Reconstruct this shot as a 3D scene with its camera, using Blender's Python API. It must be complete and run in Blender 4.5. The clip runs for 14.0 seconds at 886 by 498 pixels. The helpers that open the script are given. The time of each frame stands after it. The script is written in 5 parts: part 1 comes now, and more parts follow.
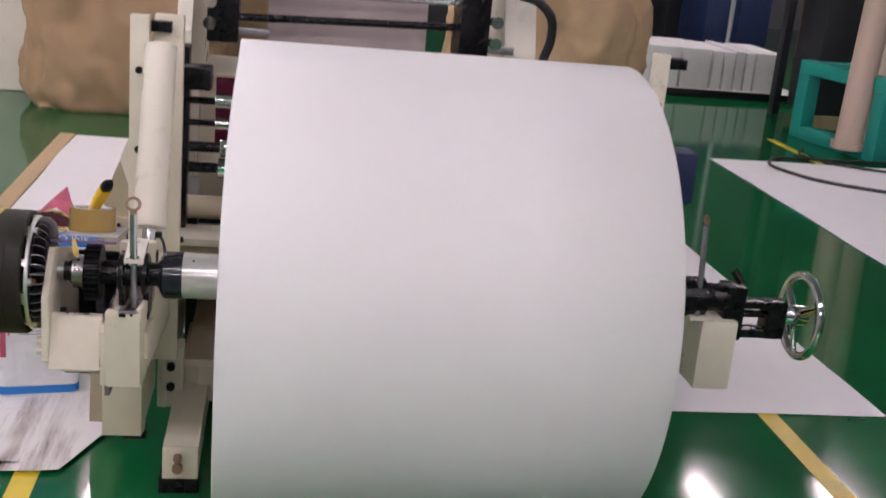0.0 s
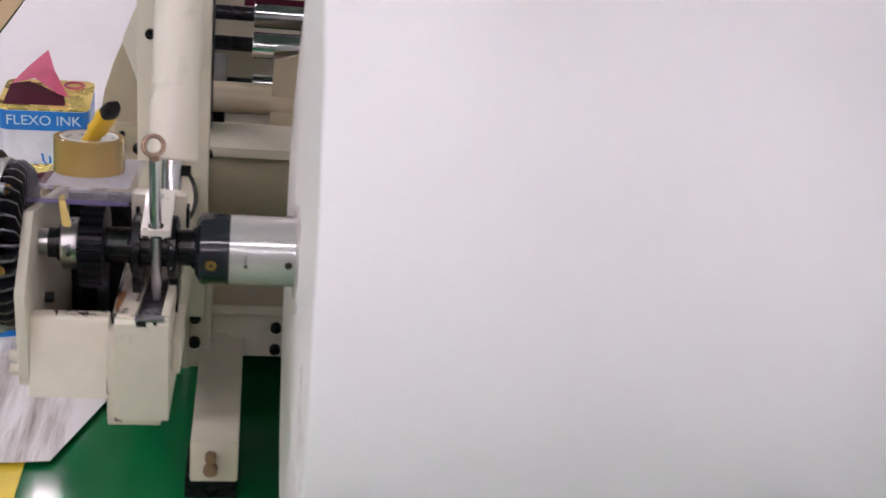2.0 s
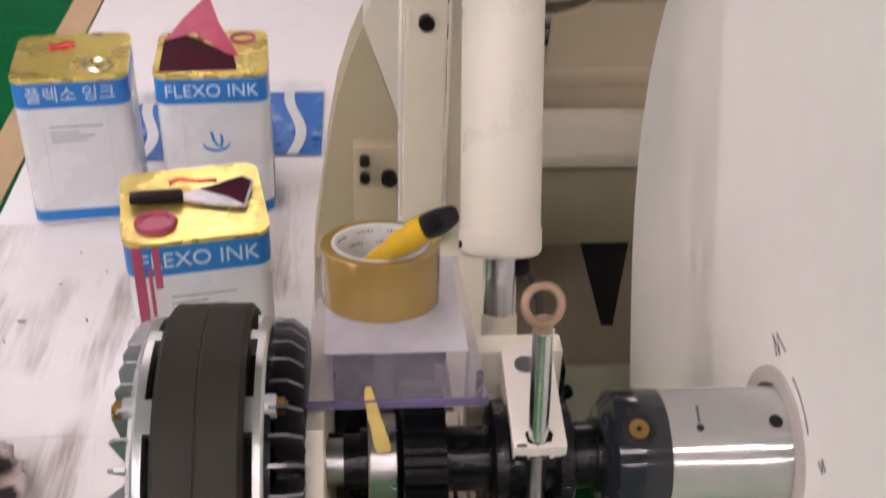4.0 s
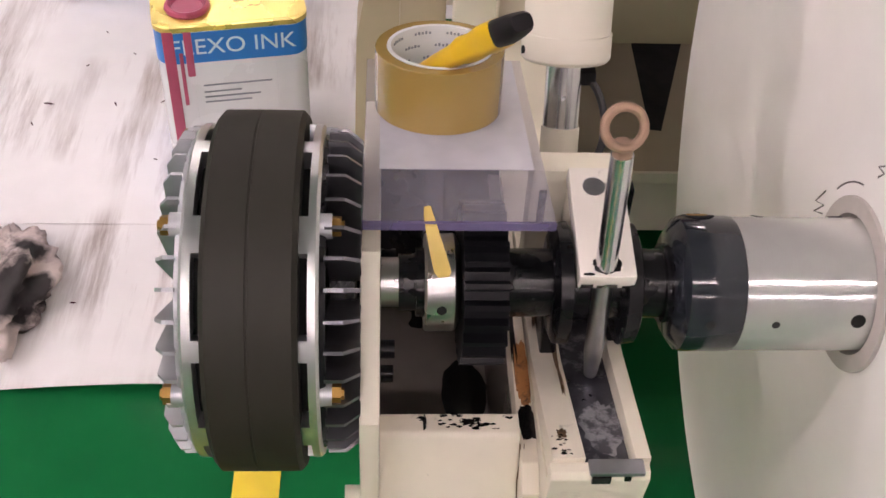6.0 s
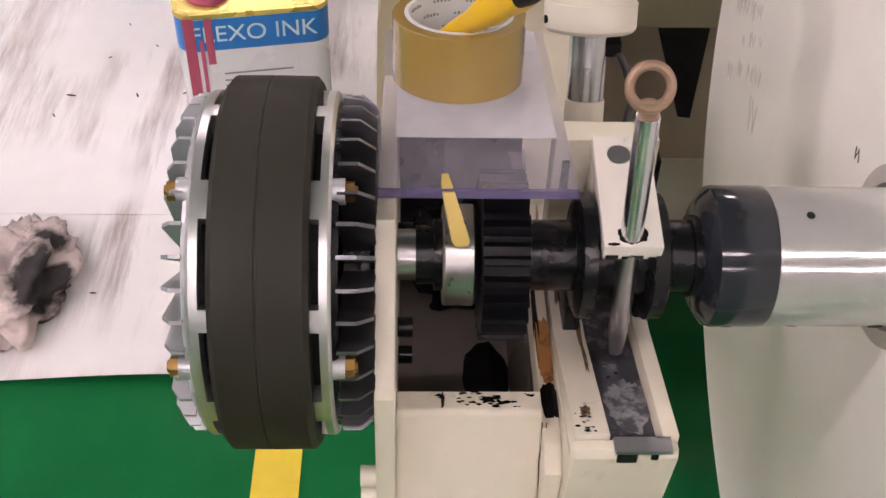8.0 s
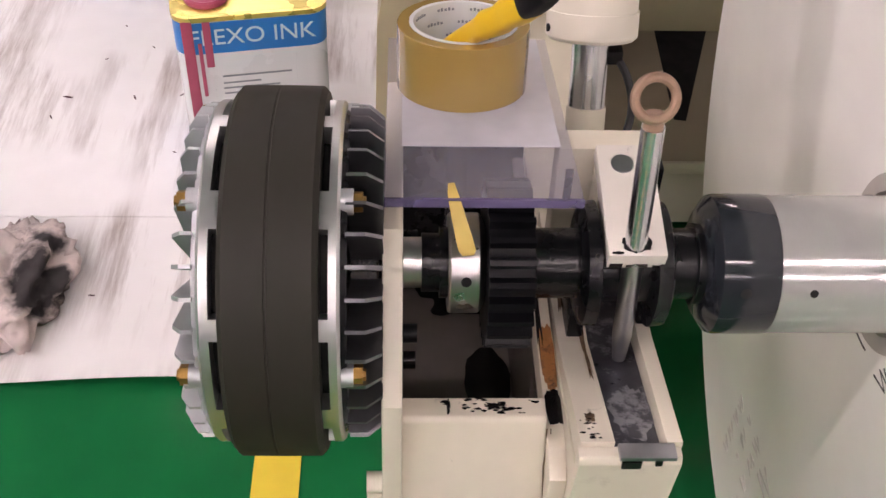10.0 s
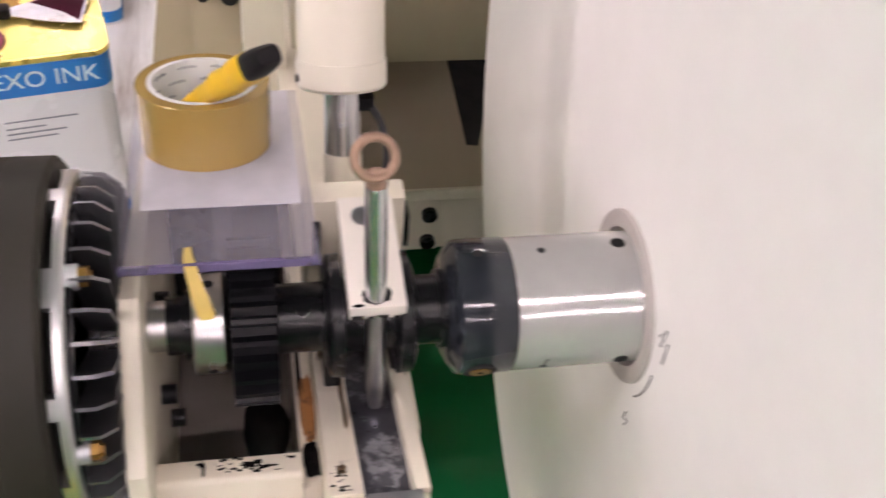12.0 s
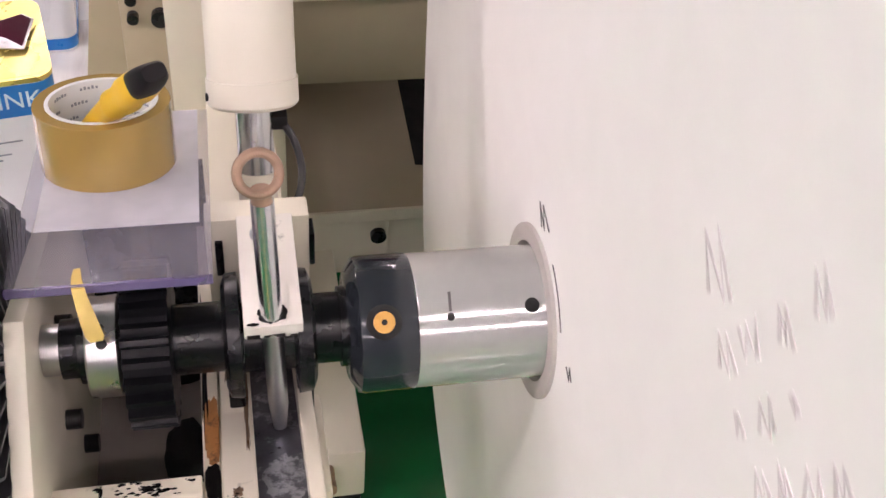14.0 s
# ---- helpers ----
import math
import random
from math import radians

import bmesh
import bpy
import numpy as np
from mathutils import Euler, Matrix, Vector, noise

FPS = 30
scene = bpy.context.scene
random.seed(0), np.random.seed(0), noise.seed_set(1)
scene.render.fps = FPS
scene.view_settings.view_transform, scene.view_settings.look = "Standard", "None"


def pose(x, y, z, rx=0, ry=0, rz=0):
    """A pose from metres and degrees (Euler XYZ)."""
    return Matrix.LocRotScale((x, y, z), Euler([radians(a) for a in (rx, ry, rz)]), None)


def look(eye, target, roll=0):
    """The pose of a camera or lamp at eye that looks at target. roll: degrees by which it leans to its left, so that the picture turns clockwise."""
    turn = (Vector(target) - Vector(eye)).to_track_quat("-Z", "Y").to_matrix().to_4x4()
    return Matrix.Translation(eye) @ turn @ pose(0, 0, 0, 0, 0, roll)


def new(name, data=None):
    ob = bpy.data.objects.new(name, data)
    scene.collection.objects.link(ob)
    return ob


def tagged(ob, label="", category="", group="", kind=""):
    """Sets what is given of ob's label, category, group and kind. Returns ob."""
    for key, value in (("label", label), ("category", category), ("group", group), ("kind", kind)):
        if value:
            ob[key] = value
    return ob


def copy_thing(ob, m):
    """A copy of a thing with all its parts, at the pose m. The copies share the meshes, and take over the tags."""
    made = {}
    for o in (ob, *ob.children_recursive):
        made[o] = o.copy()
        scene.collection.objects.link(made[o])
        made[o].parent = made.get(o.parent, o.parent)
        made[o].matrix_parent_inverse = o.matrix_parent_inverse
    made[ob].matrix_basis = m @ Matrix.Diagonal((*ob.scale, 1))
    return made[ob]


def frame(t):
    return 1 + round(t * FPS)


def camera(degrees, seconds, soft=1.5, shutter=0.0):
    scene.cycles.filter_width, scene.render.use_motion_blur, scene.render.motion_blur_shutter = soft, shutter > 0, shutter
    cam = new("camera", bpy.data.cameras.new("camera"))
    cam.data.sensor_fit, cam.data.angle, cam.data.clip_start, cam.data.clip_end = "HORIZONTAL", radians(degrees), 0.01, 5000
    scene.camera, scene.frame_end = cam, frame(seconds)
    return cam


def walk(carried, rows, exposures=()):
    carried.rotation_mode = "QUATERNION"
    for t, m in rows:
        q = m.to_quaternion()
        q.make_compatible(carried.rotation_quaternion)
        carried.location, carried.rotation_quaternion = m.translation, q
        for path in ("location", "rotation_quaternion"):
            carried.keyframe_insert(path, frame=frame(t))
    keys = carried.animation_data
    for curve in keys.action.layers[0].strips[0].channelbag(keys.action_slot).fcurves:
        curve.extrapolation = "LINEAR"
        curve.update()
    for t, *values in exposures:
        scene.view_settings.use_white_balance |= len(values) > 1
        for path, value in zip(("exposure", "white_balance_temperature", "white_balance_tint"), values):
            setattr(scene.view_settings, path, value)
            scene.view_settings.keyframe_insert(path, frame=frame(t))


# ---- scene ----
cam = camera(43.0, 14.0, shutter=0.5)
PATH = [
    (0, (-0.371, -0.34, 1.544), (-0.065, 1.552, 0.972), 5.3),
    (0.5, (-0.369, -0.115, 1.551), (-0.059, 1.727, 0.873), 6.2),
    (1, (-0.383, 0.097, 1.507), (-0.066, 1.912, 0.73), 6.4),
    (1.5, (-0.436, 0.339, 1.488), (-0.106, 2.124, 0.65), 6.4),
    (2, (-0.528, 0.572, 1.477), (-0.186, 2.34, 0.606), 7.2),
    (2.5, (-0.579, 0.831, 1.466), (-0.313, 2.59, 0.554), 6.6),
    (3, (-0.641, 1.055, 1.447), (-0.447, 2.8, 0.489), 5.6),
    (3.5, (-0.75, 1.268, 1.405), (-0.546, 2.989, 0.406), 4.7),
    (3.7, (-0.777, 1.323, 1.368), (-0.583, 3.043, 0.365), 3.6),
    (4, (-0.789, 1.4, 1.358), (-0.639, 3.069, 0.266), 1.9),
    (6.3, (-0.817, 1.468, 1.327), (-0.712, 2.899, -0.067), 3.3),
    (6.5, (-0.811, 1.47, 1.313), (-0.722, 2.913, -0.069), 2.5),
    (7, (-0.812, 1.471, 1.312), (-0.731, 2.905, -0.08), 2.5),
    (7.5, (-0.818, 1.469, 1.318), (-0.732, 2.889, -0.088), 2.6),
    (8, (-0.808, 1.47, 1.299), (-0.747, 2.91, -0.088), 2.0),
    (10.5, (-0.821, 1.47, 1.314), (-0.742, 2.906, -0.076), 2.4),
    (11, (-0.822, 1.475, 1.317), (-0.738, 2.912, -0.071), 2.0),
    (11.5, (-0.799, 1.483, 1.316), (-0.62, 2.931, -0.051), 3.0),
    (12, (-0.742, 1.477, 1.343), (-0.402, 2.903, -0.018), 5.9),
    (12.5, (-0.703, 1.47, 1.338), (-0.308, 2.907, 0.004), 6.0),
    (13, (-0.686, 1.469, 1.335), (-0.323, 2.913, -0.001), 4.0),
    (13.5, (-0.683, 1.469, 1.33), (-0.325, 2.922, 0.003), 4.3),
    (14, (-0.675, 1.469, 1.337), (-0.318, 2.92, 0.008), 5.1),
]
TONE = [(0, -0.25, 6200, 10), (0.5, -0.19, 6000, 8), (1.3, -0.24, 5900, 7), (2, -0.23, 6050, 8), (2.5, -0.21, 6300, 9), (3, -0.20, 6450, 10), (3.5, -0.04, 6500, 10), (4, -0.15, 6550, 9), (6.4, 0.01, 6650, 11), (11, 0.03, 6650, 11), (12.5, 0.33, 6450, 11), (14, 0.33, 6450, 11)]
walk(cam, [(t, look(eye, target, roll)) for t, eye, target, roll in PATH], TONE)


# ---- place ----
AY, AZ = 2.052, 0.733          # the unwind shaft runs along x through this line
TURNS = [(0, -62), (1, -31), (2, -1), (2.5, 17), (3, 34), (4, 64), (5, 97), (6.5, 146), (7, 163), (7.5, 180), (8, 198), (9, 230),
         (10.5, 277), (11, 295), (11.5, 314), (12, 334), (12.5, 352), (13, 370), (13.5, 388), (14, 406)]


# ---- light ----
world = bpy.data.worlds.new("hall_air")
scene.world = world
world.use_nodes = True
world.node_tree.nodes["Background"].inputs[0].default_value = (0.9, 0.92, 1.0, 1)
world.node_tree.nodes["Background"].inputs[1].default_value = 0.02
LAMP = 104.0                    # strength of the fluorescent tubes


# ---- materials ----
def mat(name, color, rough=0.5, metal=0.0, vary=0.12, grain=40.0, bump=0.05, stain=0.0, stain_color=(0.05, 0.04, 0.03), stain_scale=6.0, stain_lo=0.62,
        coat=0.0, cells=None, spec=0.5):
    """A surface with two scales of tone, fine relief and, if asked, stains."""
    m = bpy.data.materials.new(name)
    m.use_nodes = True
    nt = m.node_tree
    nd, ln = nt.nodes, nt.links
    b = nd["Principled BSDF"]
    b.inputs["Metallic"].default_value = metal
    b.inputs["Specular IOR Level"].default_value = spec
    b.inputs["Coat Weight"].default_value = coat
    b.inputs["Coat Roughness"].default_value = 0.08
    co = nd.new("ShaderNodeTexCoord")
    n1, n2 = nd.new("ShaderNodeTexNoise"), nd.new("ShaderNodeTexNoise")
    n1.inputs["Scale"].default_value, n1.inputs["Detail"].default_value = grain, 6
    n2.inputs["Scale"].default_value, n2.inputs["Detail"].default_value = grain * 0.09, 4
    for n in (n1, n2):
        ln.new(co.outputs["Object"], n.inputs["Vector"])
    add = nd.new("ShaderNodeMath")
    add.operation = "ADD"
    ln.new(n1.outputs["Fac"], add.inputs[0])
    ln.new(n2.outputs["Fac"], add.inputs[1])
    mr = nd.new("ShaderNodeMapRange")
    mr.inputs["From Min"].default_value, mr.inputs["From Max"].default_value = 0.6, 1.4
    mr.inputs["To Min"].default_value, mr.inputs["To Max"].default_value = 1 - vary, 1 + vary
    ln.new(add.outputs[0], mr.inputs["Value"])
    mul = nd.new("ShaderNodeMix")
    mul.data_type, mul.blend_type = "RGBA", "MULTIPLY"
    mul.inputs[0].default_value = 1.0
    mul.inputs[6].default_value = (*color, 1)
    ln.new(mr.outputs[0], mul.inputs[7])
    out = mul.outputs[2]
    if stain:
        n3 = nd.new("ShaderNodeTexNoise")
        n3.inputs["Scale"].default_value, n3.inputs["Detail"].default_value, n3.inputs["Roughness"].default_value = stain_scale, 9, 0.7
        ln.new(co.outputs["Object"], n3.inputs["Vector"])
        r3 = nd.new("ShaderNodeMapRange")
        r3.inputs["From Min"].default_value, r3.inputs["From Max"].default_value = stain_lo, stain_lo + 0.12
        r3.inputs["To Max"].default_value = stain
        ln.new(n3.outputs["Fac"], r3.inputs["Value"])
        mx = nd.new("ShaderNodeMix")
        mx.data_type = "RGBA"
        ln.new(r3.outputs[0], mx.inputs[0])
        ln.new(out, mx.inputs[6])
        mx.inputs[7].default_value = (*stain_color, 1)
        out = mx.outputs[2]
    ln.new(out, b.inputs["Base Color"])
    rr = nd.new("ShaderNodeMapRange")
    rr.inputs["From Min"].default_value, rr.inputs["From Max"].default_value = 0.6, 1.4
    rr.inputs["To Min"].default_value, rr.inputs["To Max"].default_value = max(rough * 0.8, 0.02), min(rough * 1.2, 1)
    ln.new(add.outputs[0], rr.inputs["Value"])
    ln.new(rr.outputs[0], b.inputs["Roughness"])
    if bump:
        bp = nd.new("ShaderNodeBump")
        bp.inputs["Strength"].default_value, bp.inputs["Distance"].default_value = bump, 0.002
        ln.new(n1.outputs["Fac"], bp.inputs["Height"])
        ln.new(bp.outputs["Normal"], b.inputs["Normal"])
    return m


def glow(name, color, strength):
    m = bpy.data.materials.new(name)
    m.use_nodes = True
    b = m.node_tree.nodes["Principled BSDF"]
    b.inputs["Base Color"].default_value = (0.9, 0.9, 0.9, 1)
    b.inputs["Emission Color"].default_value = (*color, 1)
    b.inputs["Emission Strength"].default_value = strength
    return m


def clear(name, color, veil, rough):
    """A clear plastic with a share of milky film in it."""
    m = bpy.data.materials.new(name)
    m.use_nodes = True
    nd, ln = m.node_tree.nodes, m.node_tree.links
    b = nd["Principled BSDF"]
    b.inputs["Base Color"].default_value = (*color, 1)
    b.inputs["Roughness"].default_value = rough
    b.inputs["Specular IOR Level"].default_value = 0.5
    tr = nd.new("ShaderNodeBsdfTransparent")
    tr.inputs[0].default_value = (0.93, 0.93, 0.95, 1)
    mx = nd.new("ShaderNodeMixShader")
    n = nd.new("ShaderNodeTexNoise")
    n.inputs["Scale"].default_value = 25
    co = nd.new("ShaderNodeTexCoord")
    ln.new(co.outputs["Object"], n.inputs["Vector"])
    r = nd.new("ShaderNodeMapRange")
    r.inputs["To Min"].default_value, r.inputs["To Max"].default_value = veil * 0.7, min(veil * 1.3, 1)
    ln.new(n.outputs["Fac"], r.inputs["Value"])
    ln.new(r.outputs[0], mx.inputs[0])
    ln.new(tr.outputs[0], mx.inputs[1])
    ln.new(b.outputs[0], mx.inputs[2])
    ln.new(mx.outputs[0], nd["Material Output"].inputs["Surface"])
    return m


def soaked_cloth(spots):
    """Pale cloth with black ink soaked in round the given spots (x, y, radius)."""
    m = mat("rag_cloth", (0.62, 0.53, 0.50), 0.85, vary=0.25, grain=30, bump=0.4, stain=0.85, stain_color=(0.06, 0.035, 0.035), stain_scale=13, stain_lo=0.53)
    nd, ln = m.node_tree.nodes, m.node_tree.links
    b = nd["Principled BSDF"]
    co, n = nd.new("ShaderNodeTexCoord"), nd.new("ShaderNodeTexNoise")
    n.inputs["Scale"].default_value, n.inputs["Detail"].default_value = 22, 6
    ln.new(co.outputs["Object"], n.inputs["Vector"])
    for x, y, rad in spots:
        d = nd.new("ShaderNodeVectorMath")
        d.operation = "DISTANCE"
        d.inputs[1].default_value = (x, y, 0.05)
        ln.new(co.outputs["Object"], d.inputs[0])
        ad = nd.new("ShaderNodeMath")
        ad.operation = "MULTIPLY_ADD"
        ad.inputs[1].default_value = 0.09
        ln.new(n.outputs["Fac"], ad.inputs[0])
        ln.new(d.outputs["Value"], ad.inputs[2])
        r = nd.new("ShaderNodeMapRange")
        r.inputs["From Min"].default_value, r.inputs["From Max"].default_value = rad + 0.035, rad + 0.055
        r.inputs["To Min"].default_value, r.inputs["To Max"].default_value = 0.97, 0.0
        ln.new(ad.outputs[0], r.inputs["Value"])
        mx = nd.new("ShaderNodeMix")
        mx.data_type = "RGBA"
        ln.new(r.outputs[0], mx.inputs[0])
        ln.new(b.inputs["Base Color"].links[0].from_socket, mx.inputs[6])
        mx.inputs[7].default_value = (0.012, 0.010, 0.012, 1)
        ln.new(mx.outputs[2], b.inputs["Base Color"])
    return m


SMEAR = 0.03


def smeared_paper():
    """White floor paper with grey scuffs drawn out along y."""
    m = mat("floor_paper", (0.88, 0.865, 0.86), 0.55, vary=0.04, grain=18, bump=0.04)
    nd, ln = m.node_tree.nodes, m.node_tree.links
    b = nd["Principled BSDF"]
    src = b.inputs["Base Color"].links[0].from_socket
    co, mp, n = nd.new("ShaderNodeTexCoord"), nd.new("ShaderNodeMapping"), nd.new("ShaderNodeTexNoise")
    mp.inputs["Scale"].default_value = (13, 1.1, 1)
    mp.inputs["Rotation"].default_value = (0, 0, SMEAR)
    n.inputs["Scale"].default_value, n.inputs["Detail"].default_value, n.inputs["Roughness"].default_value = 1.0, 10, 0.72
    ln.new(co.outputs["Object"], mp.inputs["Vector"])
    ln.new(mp.outputs[0], n.inputs["Vector"])
    r = nd.new("ShaderNodeMapRange")
    r.inputs["From Min"].default_value, r.inputs["From Max"].default_value, r.inputs["To Max"].default_value = 0.46, 0.66, 0.85
    ln.new(n.outputs["Fac"], r.inputs["Value"])
    mx = nd.new("ShaderNodeMix")
    mx.data_type = "RGBA"
    ln.new(r.outputs[0], mx.inputs[0])
    ln.new(src, mx.inputs[6])
    big = nd.new("ShaderNodeTexNoise")
    big.inputs["Scale"].default_value, big.inputs["Detail"].default_value = 2.6, 2
    ln.new(co.outputs["Object"], big.inputs["Vector"])
    rb = nd.new("ShaderNodeMapRange")
    rb.inputs["From Min"].default_value, rb.inputs["From Max"].default_value = 0.44, 0.58
    ln.new(big.outputs["Fac"], rb.inputs["Value"])
    mul = nd.new("ShaderNodeMath")
    mul.operation = "MULTIPLY"
    ln.new(r.outputs[0], mul.inputs[0])
    ln.new(rb.outputs[0], mul.inputs[1])
    ln.new(mul.outputs[0], mx.inputs[0])
    mx.inputs[7].default_value = (0.22, 0.15, 0.12, 1)
    ln.new(mx.outputs[2], b.inputs["Base Color"])
    return m


def brushed(name, color, rough, axis_scale, metal=1.0):
    """Bare turned metal: rough along fine rings."""
    m = mat(name, color, rough, metal, vary=0.06, grain=60, bump=0)
    nd, ln = m.node_tree.nodes, m.node_tree.links
    b = nd["Principled BSDF"]
    co, mp, n = nd.new("ShaderNodeTexCoord"), nd.new("ShaderNodeMapping"), nd.new("ShaderNodeTexNoise")
    mp.inputs["Scale"].default_value = axis_scale
    n.inputs["Scale"].default_value, n.inputs["Detail"].default_value = 1.0, 3
    ln.new(co.outputs["Object"], mp.inputs["Vector"])
    ln.new(mp.outputs[0], n.inputs["Vector"])
    bp = nd.new("ShaderNodeBump")
    bp.inputs["Strength"].default_value, bp.inputs["Distance"].default_value = 0.08, 0.0005
    ln.new(n.outputs["Fac"], bp.inputs["Height"])
    ln.new(bp.outputs["Normal"], b.inputs["Normal"])
    return m


GREEN = mat("green_epoxy", (0.006, 0.115, 0.034), 0.08, vary=0.10, grain=9, bump=0.006, spec=0.36)
YELLOW = mat("yellow_line_paint", (0.74, 0.56, 0.035), 0.35, vary=0.10, grain=30, stain=0.35, stain_color=(0.3, 0.25, 0.1))
FLOORPAPER = smeared_paper()
CLEANPAPER = mat("clean_floor_paper", (0.90, 0.885, 0.89), 0.5, vary=0.03, grain=10, bump=0.03)
KRAFT = mat("kraft_strip", (0.50, 0.36, 0.20), 0.6, vary=0.12)
CREAM = mat("cream_paint", (0.74, 0.69, 0.56), 0.38, vary=0.05, grain=22, bump=0.05, stain=0.5, stain_color=(0.30, 0.24, 0.16), stain_scale=9)
CREAMCLEAN = mat("cream_enamel", (0.76, 0.72, 0.61), 0.3, vary=0.03, grain=12, bump=0.02)
DIRTYCREAM = mat("oily_cream_paint", (0.74, 0.68, 0.56), 0.36, vary=0.07, grain=30, bump=0.06, stain=0.9, stain_color=(0.03, 0.02, 0.02), stain_scale=16)
# the frame's cream with the shade behind the roll put into its colour
SHADECREAM = mat("shaded_cream_paint", (0.44, 0.38, 0.265), 0.45, vary=0.07, grain=14)
ROLLPAPER = mat("cupstock_paper", (0.86, 0.85, 0.84), 0.62, vary=0.015, grain=5, bump=0.01)
ROLLEND = mat("roll_end_paper", (0.86, 0.84, 0.81), 0.75, vary=0.03, grain=30, bump=0.06)
COREBOARD = mat("grey_core_board", (0.46, 0.43, 0.40), 0.8, vary=0.1, grain=80)
SILVER = brushed("turned_aluminium", (0.62, 0.61, 0.59), 0.15, (700, 3, 3), 0.48)
CHROME = mat("chrome", (0.80, 0.80, 0.80), 0.10, 1.0, vary=0.04, bump=0)
PINSTEEL = mat("ground_pin_steel", (0.66, 0.67, 0.68), 0.24, 1.0, vary=0.08, grain=60, bump=0.03)
CAST = mat("cast_aluminium", (0.52, 0.53, 0.55), 0.50, 0.85, vary=0.10, grain=90, bump=0.15)
FLANGE = brushed("machined_flange", (0.60, 0.61, 0.60), 0.36, (500, 6, 6))
STEEL = mat("worn_steel", (0.42, 0.42, 0.44), 0.35, 1.0, vary=0.25, grain=45, bump=0.15, stain=0.7, stain_color=(0.08, 0.07, 0.07), stain_scale=20)
DARKSTEEL = mat("oily_slideway", (0.12, 0.12, 0.14), 0.32, 0.7, vary=0.4, grain=60, bump=0.3, stain=0.75, stain_color=(0.50, 0.50, 0.53), stain_scale=42, stain_lo=0.54)
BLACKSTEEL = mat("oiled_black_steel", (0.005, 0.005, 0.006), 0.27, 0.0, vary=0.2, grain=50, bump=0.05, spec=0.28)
GEARSTEEL = mat("greasy_gear_steel", (0.004, 0.004, 0.005), 0.34, 0.0, vary=0.3, grain=60, bump=0.05, spec=0.12)
DARKCAST = mat("dark_cast_aluminium", (0.19, 0.19, 0.205), 0.4, 1.0, vary=0.2, grain=70, bump=0.2, stain=0.7, stain_color=(0.03, 0.03, 0.03), stain_scale=30)
CLAMPPAINT = mat("worn_glossy_cream", (0.76, 0.72, 0.65), 0.17, vary=0.05, grain=30, bump=0.04, stain=0.9, stain_color=(0.03, 0.022, 0.02), stain_scale=38, stain_lo=0.63)
RINGSTEEL = brushed("turned_ring_steel", (0.50, 0.49, 0.48), 0.30, (700, 3, 3), 1.0)
ANODISED = mat("dark_anodised_collar", (0.018, 0.021, 0.026), 0.12, 0.0, vary=0.12, grain=40, bump=0.03)
RUBBER = mat("dark_band", (0.0152, 0.0136, 0.0090), 0.62, vary=0.16, grain=25, bump=0.08, stain=0.35, stain_color=(0.022, 0.02, 0.016), spec=0.3)
HOLE = mat("deep_hole", (0.006, 0.006, 0.006), 0.9, vary=0.05, bump=0)
BRASS = mat("brass", (0.40, 0.24, 0.075), 0.42, 1.0, vary=0.12, grain=60)
COPPER = mat("rusty_eyebolt", (0.36, 0.24, 0.17), 0.5, 0.6, vary=0.25, grain=120, bump=0.2)
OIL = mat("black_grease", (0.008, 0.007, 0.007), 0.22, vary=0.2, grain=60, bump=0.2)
RUST = mat("orange_rust", (0.40, 0.17, 0.05), 0.6, vary=0.35, grain=60, bump=0.2, stain=0.9, stain_color=(0.03, 0.02, 0.015), stain_scale=60, stain_lo=0.5)
STAINBROWN = mat("brown_oil_stain", (0.16, 0.095, 0.05), 0.3, vary=0.35, grain=50, stain=0.8, stain_color=(0.02, 0.014, 0.01), stain_scale=70, stain_lo=0.5)
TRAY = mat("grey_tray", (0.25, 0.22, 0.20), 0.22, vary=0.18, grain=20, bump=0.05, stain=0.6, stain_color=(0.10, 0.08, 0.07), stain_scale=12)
ACRYLIC = clear("clear_acrylic", (0.62, 0.60, 0.70), 0.16, 0.08)
FILM = clear("milky_film", (0.80, 0.80, 0.86), 0.5, 0.3)
EDGE = clear("violet_cut_edge", (0.17, 0.14, 0.27), 0.7, 0.2)
TAPE = mat("brown_packing_tape", (0.305, 0.205, 0.057), 0.16, vary=0.06, grain=12, bump=0.01, coat=0.5)
TAPECORE = mat("printed_tape_core", (0.62, 0.64, 0.63), 0.6, vary=0.04)
GREYINK = mat("grey_print", (0.22, 0.24, 0.27), 0.6, vary=0.05)
YELLOWPLASTIC = mat("yellow_plastic", (0.80, 0.50, 0.015), 0.35, vary=0.06, grain=30, stain=0.25, stain_color=(0.35, 0.2, 0.03))
BLACKPLASTIC = mat("black_plastic", (0.008, 0.007, 0.008), 0.5, vary=0.1, spec=0.2)
MASKING = mat("yellow_masking_tape", (0.58, 0.43, 0.11), 0.5, vary=0.06)
TIN = mat("white_printed_tin", (0.70, 0.72, 0.73), 0.28, vary=0.05, grain=8, bump=0.02, coat=0.3)
BLUE = mat("blue_label_print", (0.012, 0.17, 0.52), 0.3, vary=0.06, grain=20, bump=0.02)
GOLD = mat("gold_lacquer_tin", (0.74, 0.60, 0.17), 0.28, 0.7, vary=0.12, grain=14, bump=0.35, stain=0.25, stain_color=(0.5, 0.12, 0.12), stain_scale=10)
LETTER = mat("pale_lettering", (0.62, 0.74, 0.78), 0.4, vary=0.03)
MAGENTA = mat("magenta_ink_stain", (0.42, 0.075, 0.14), 0.35, vary=0.2, grain=25)
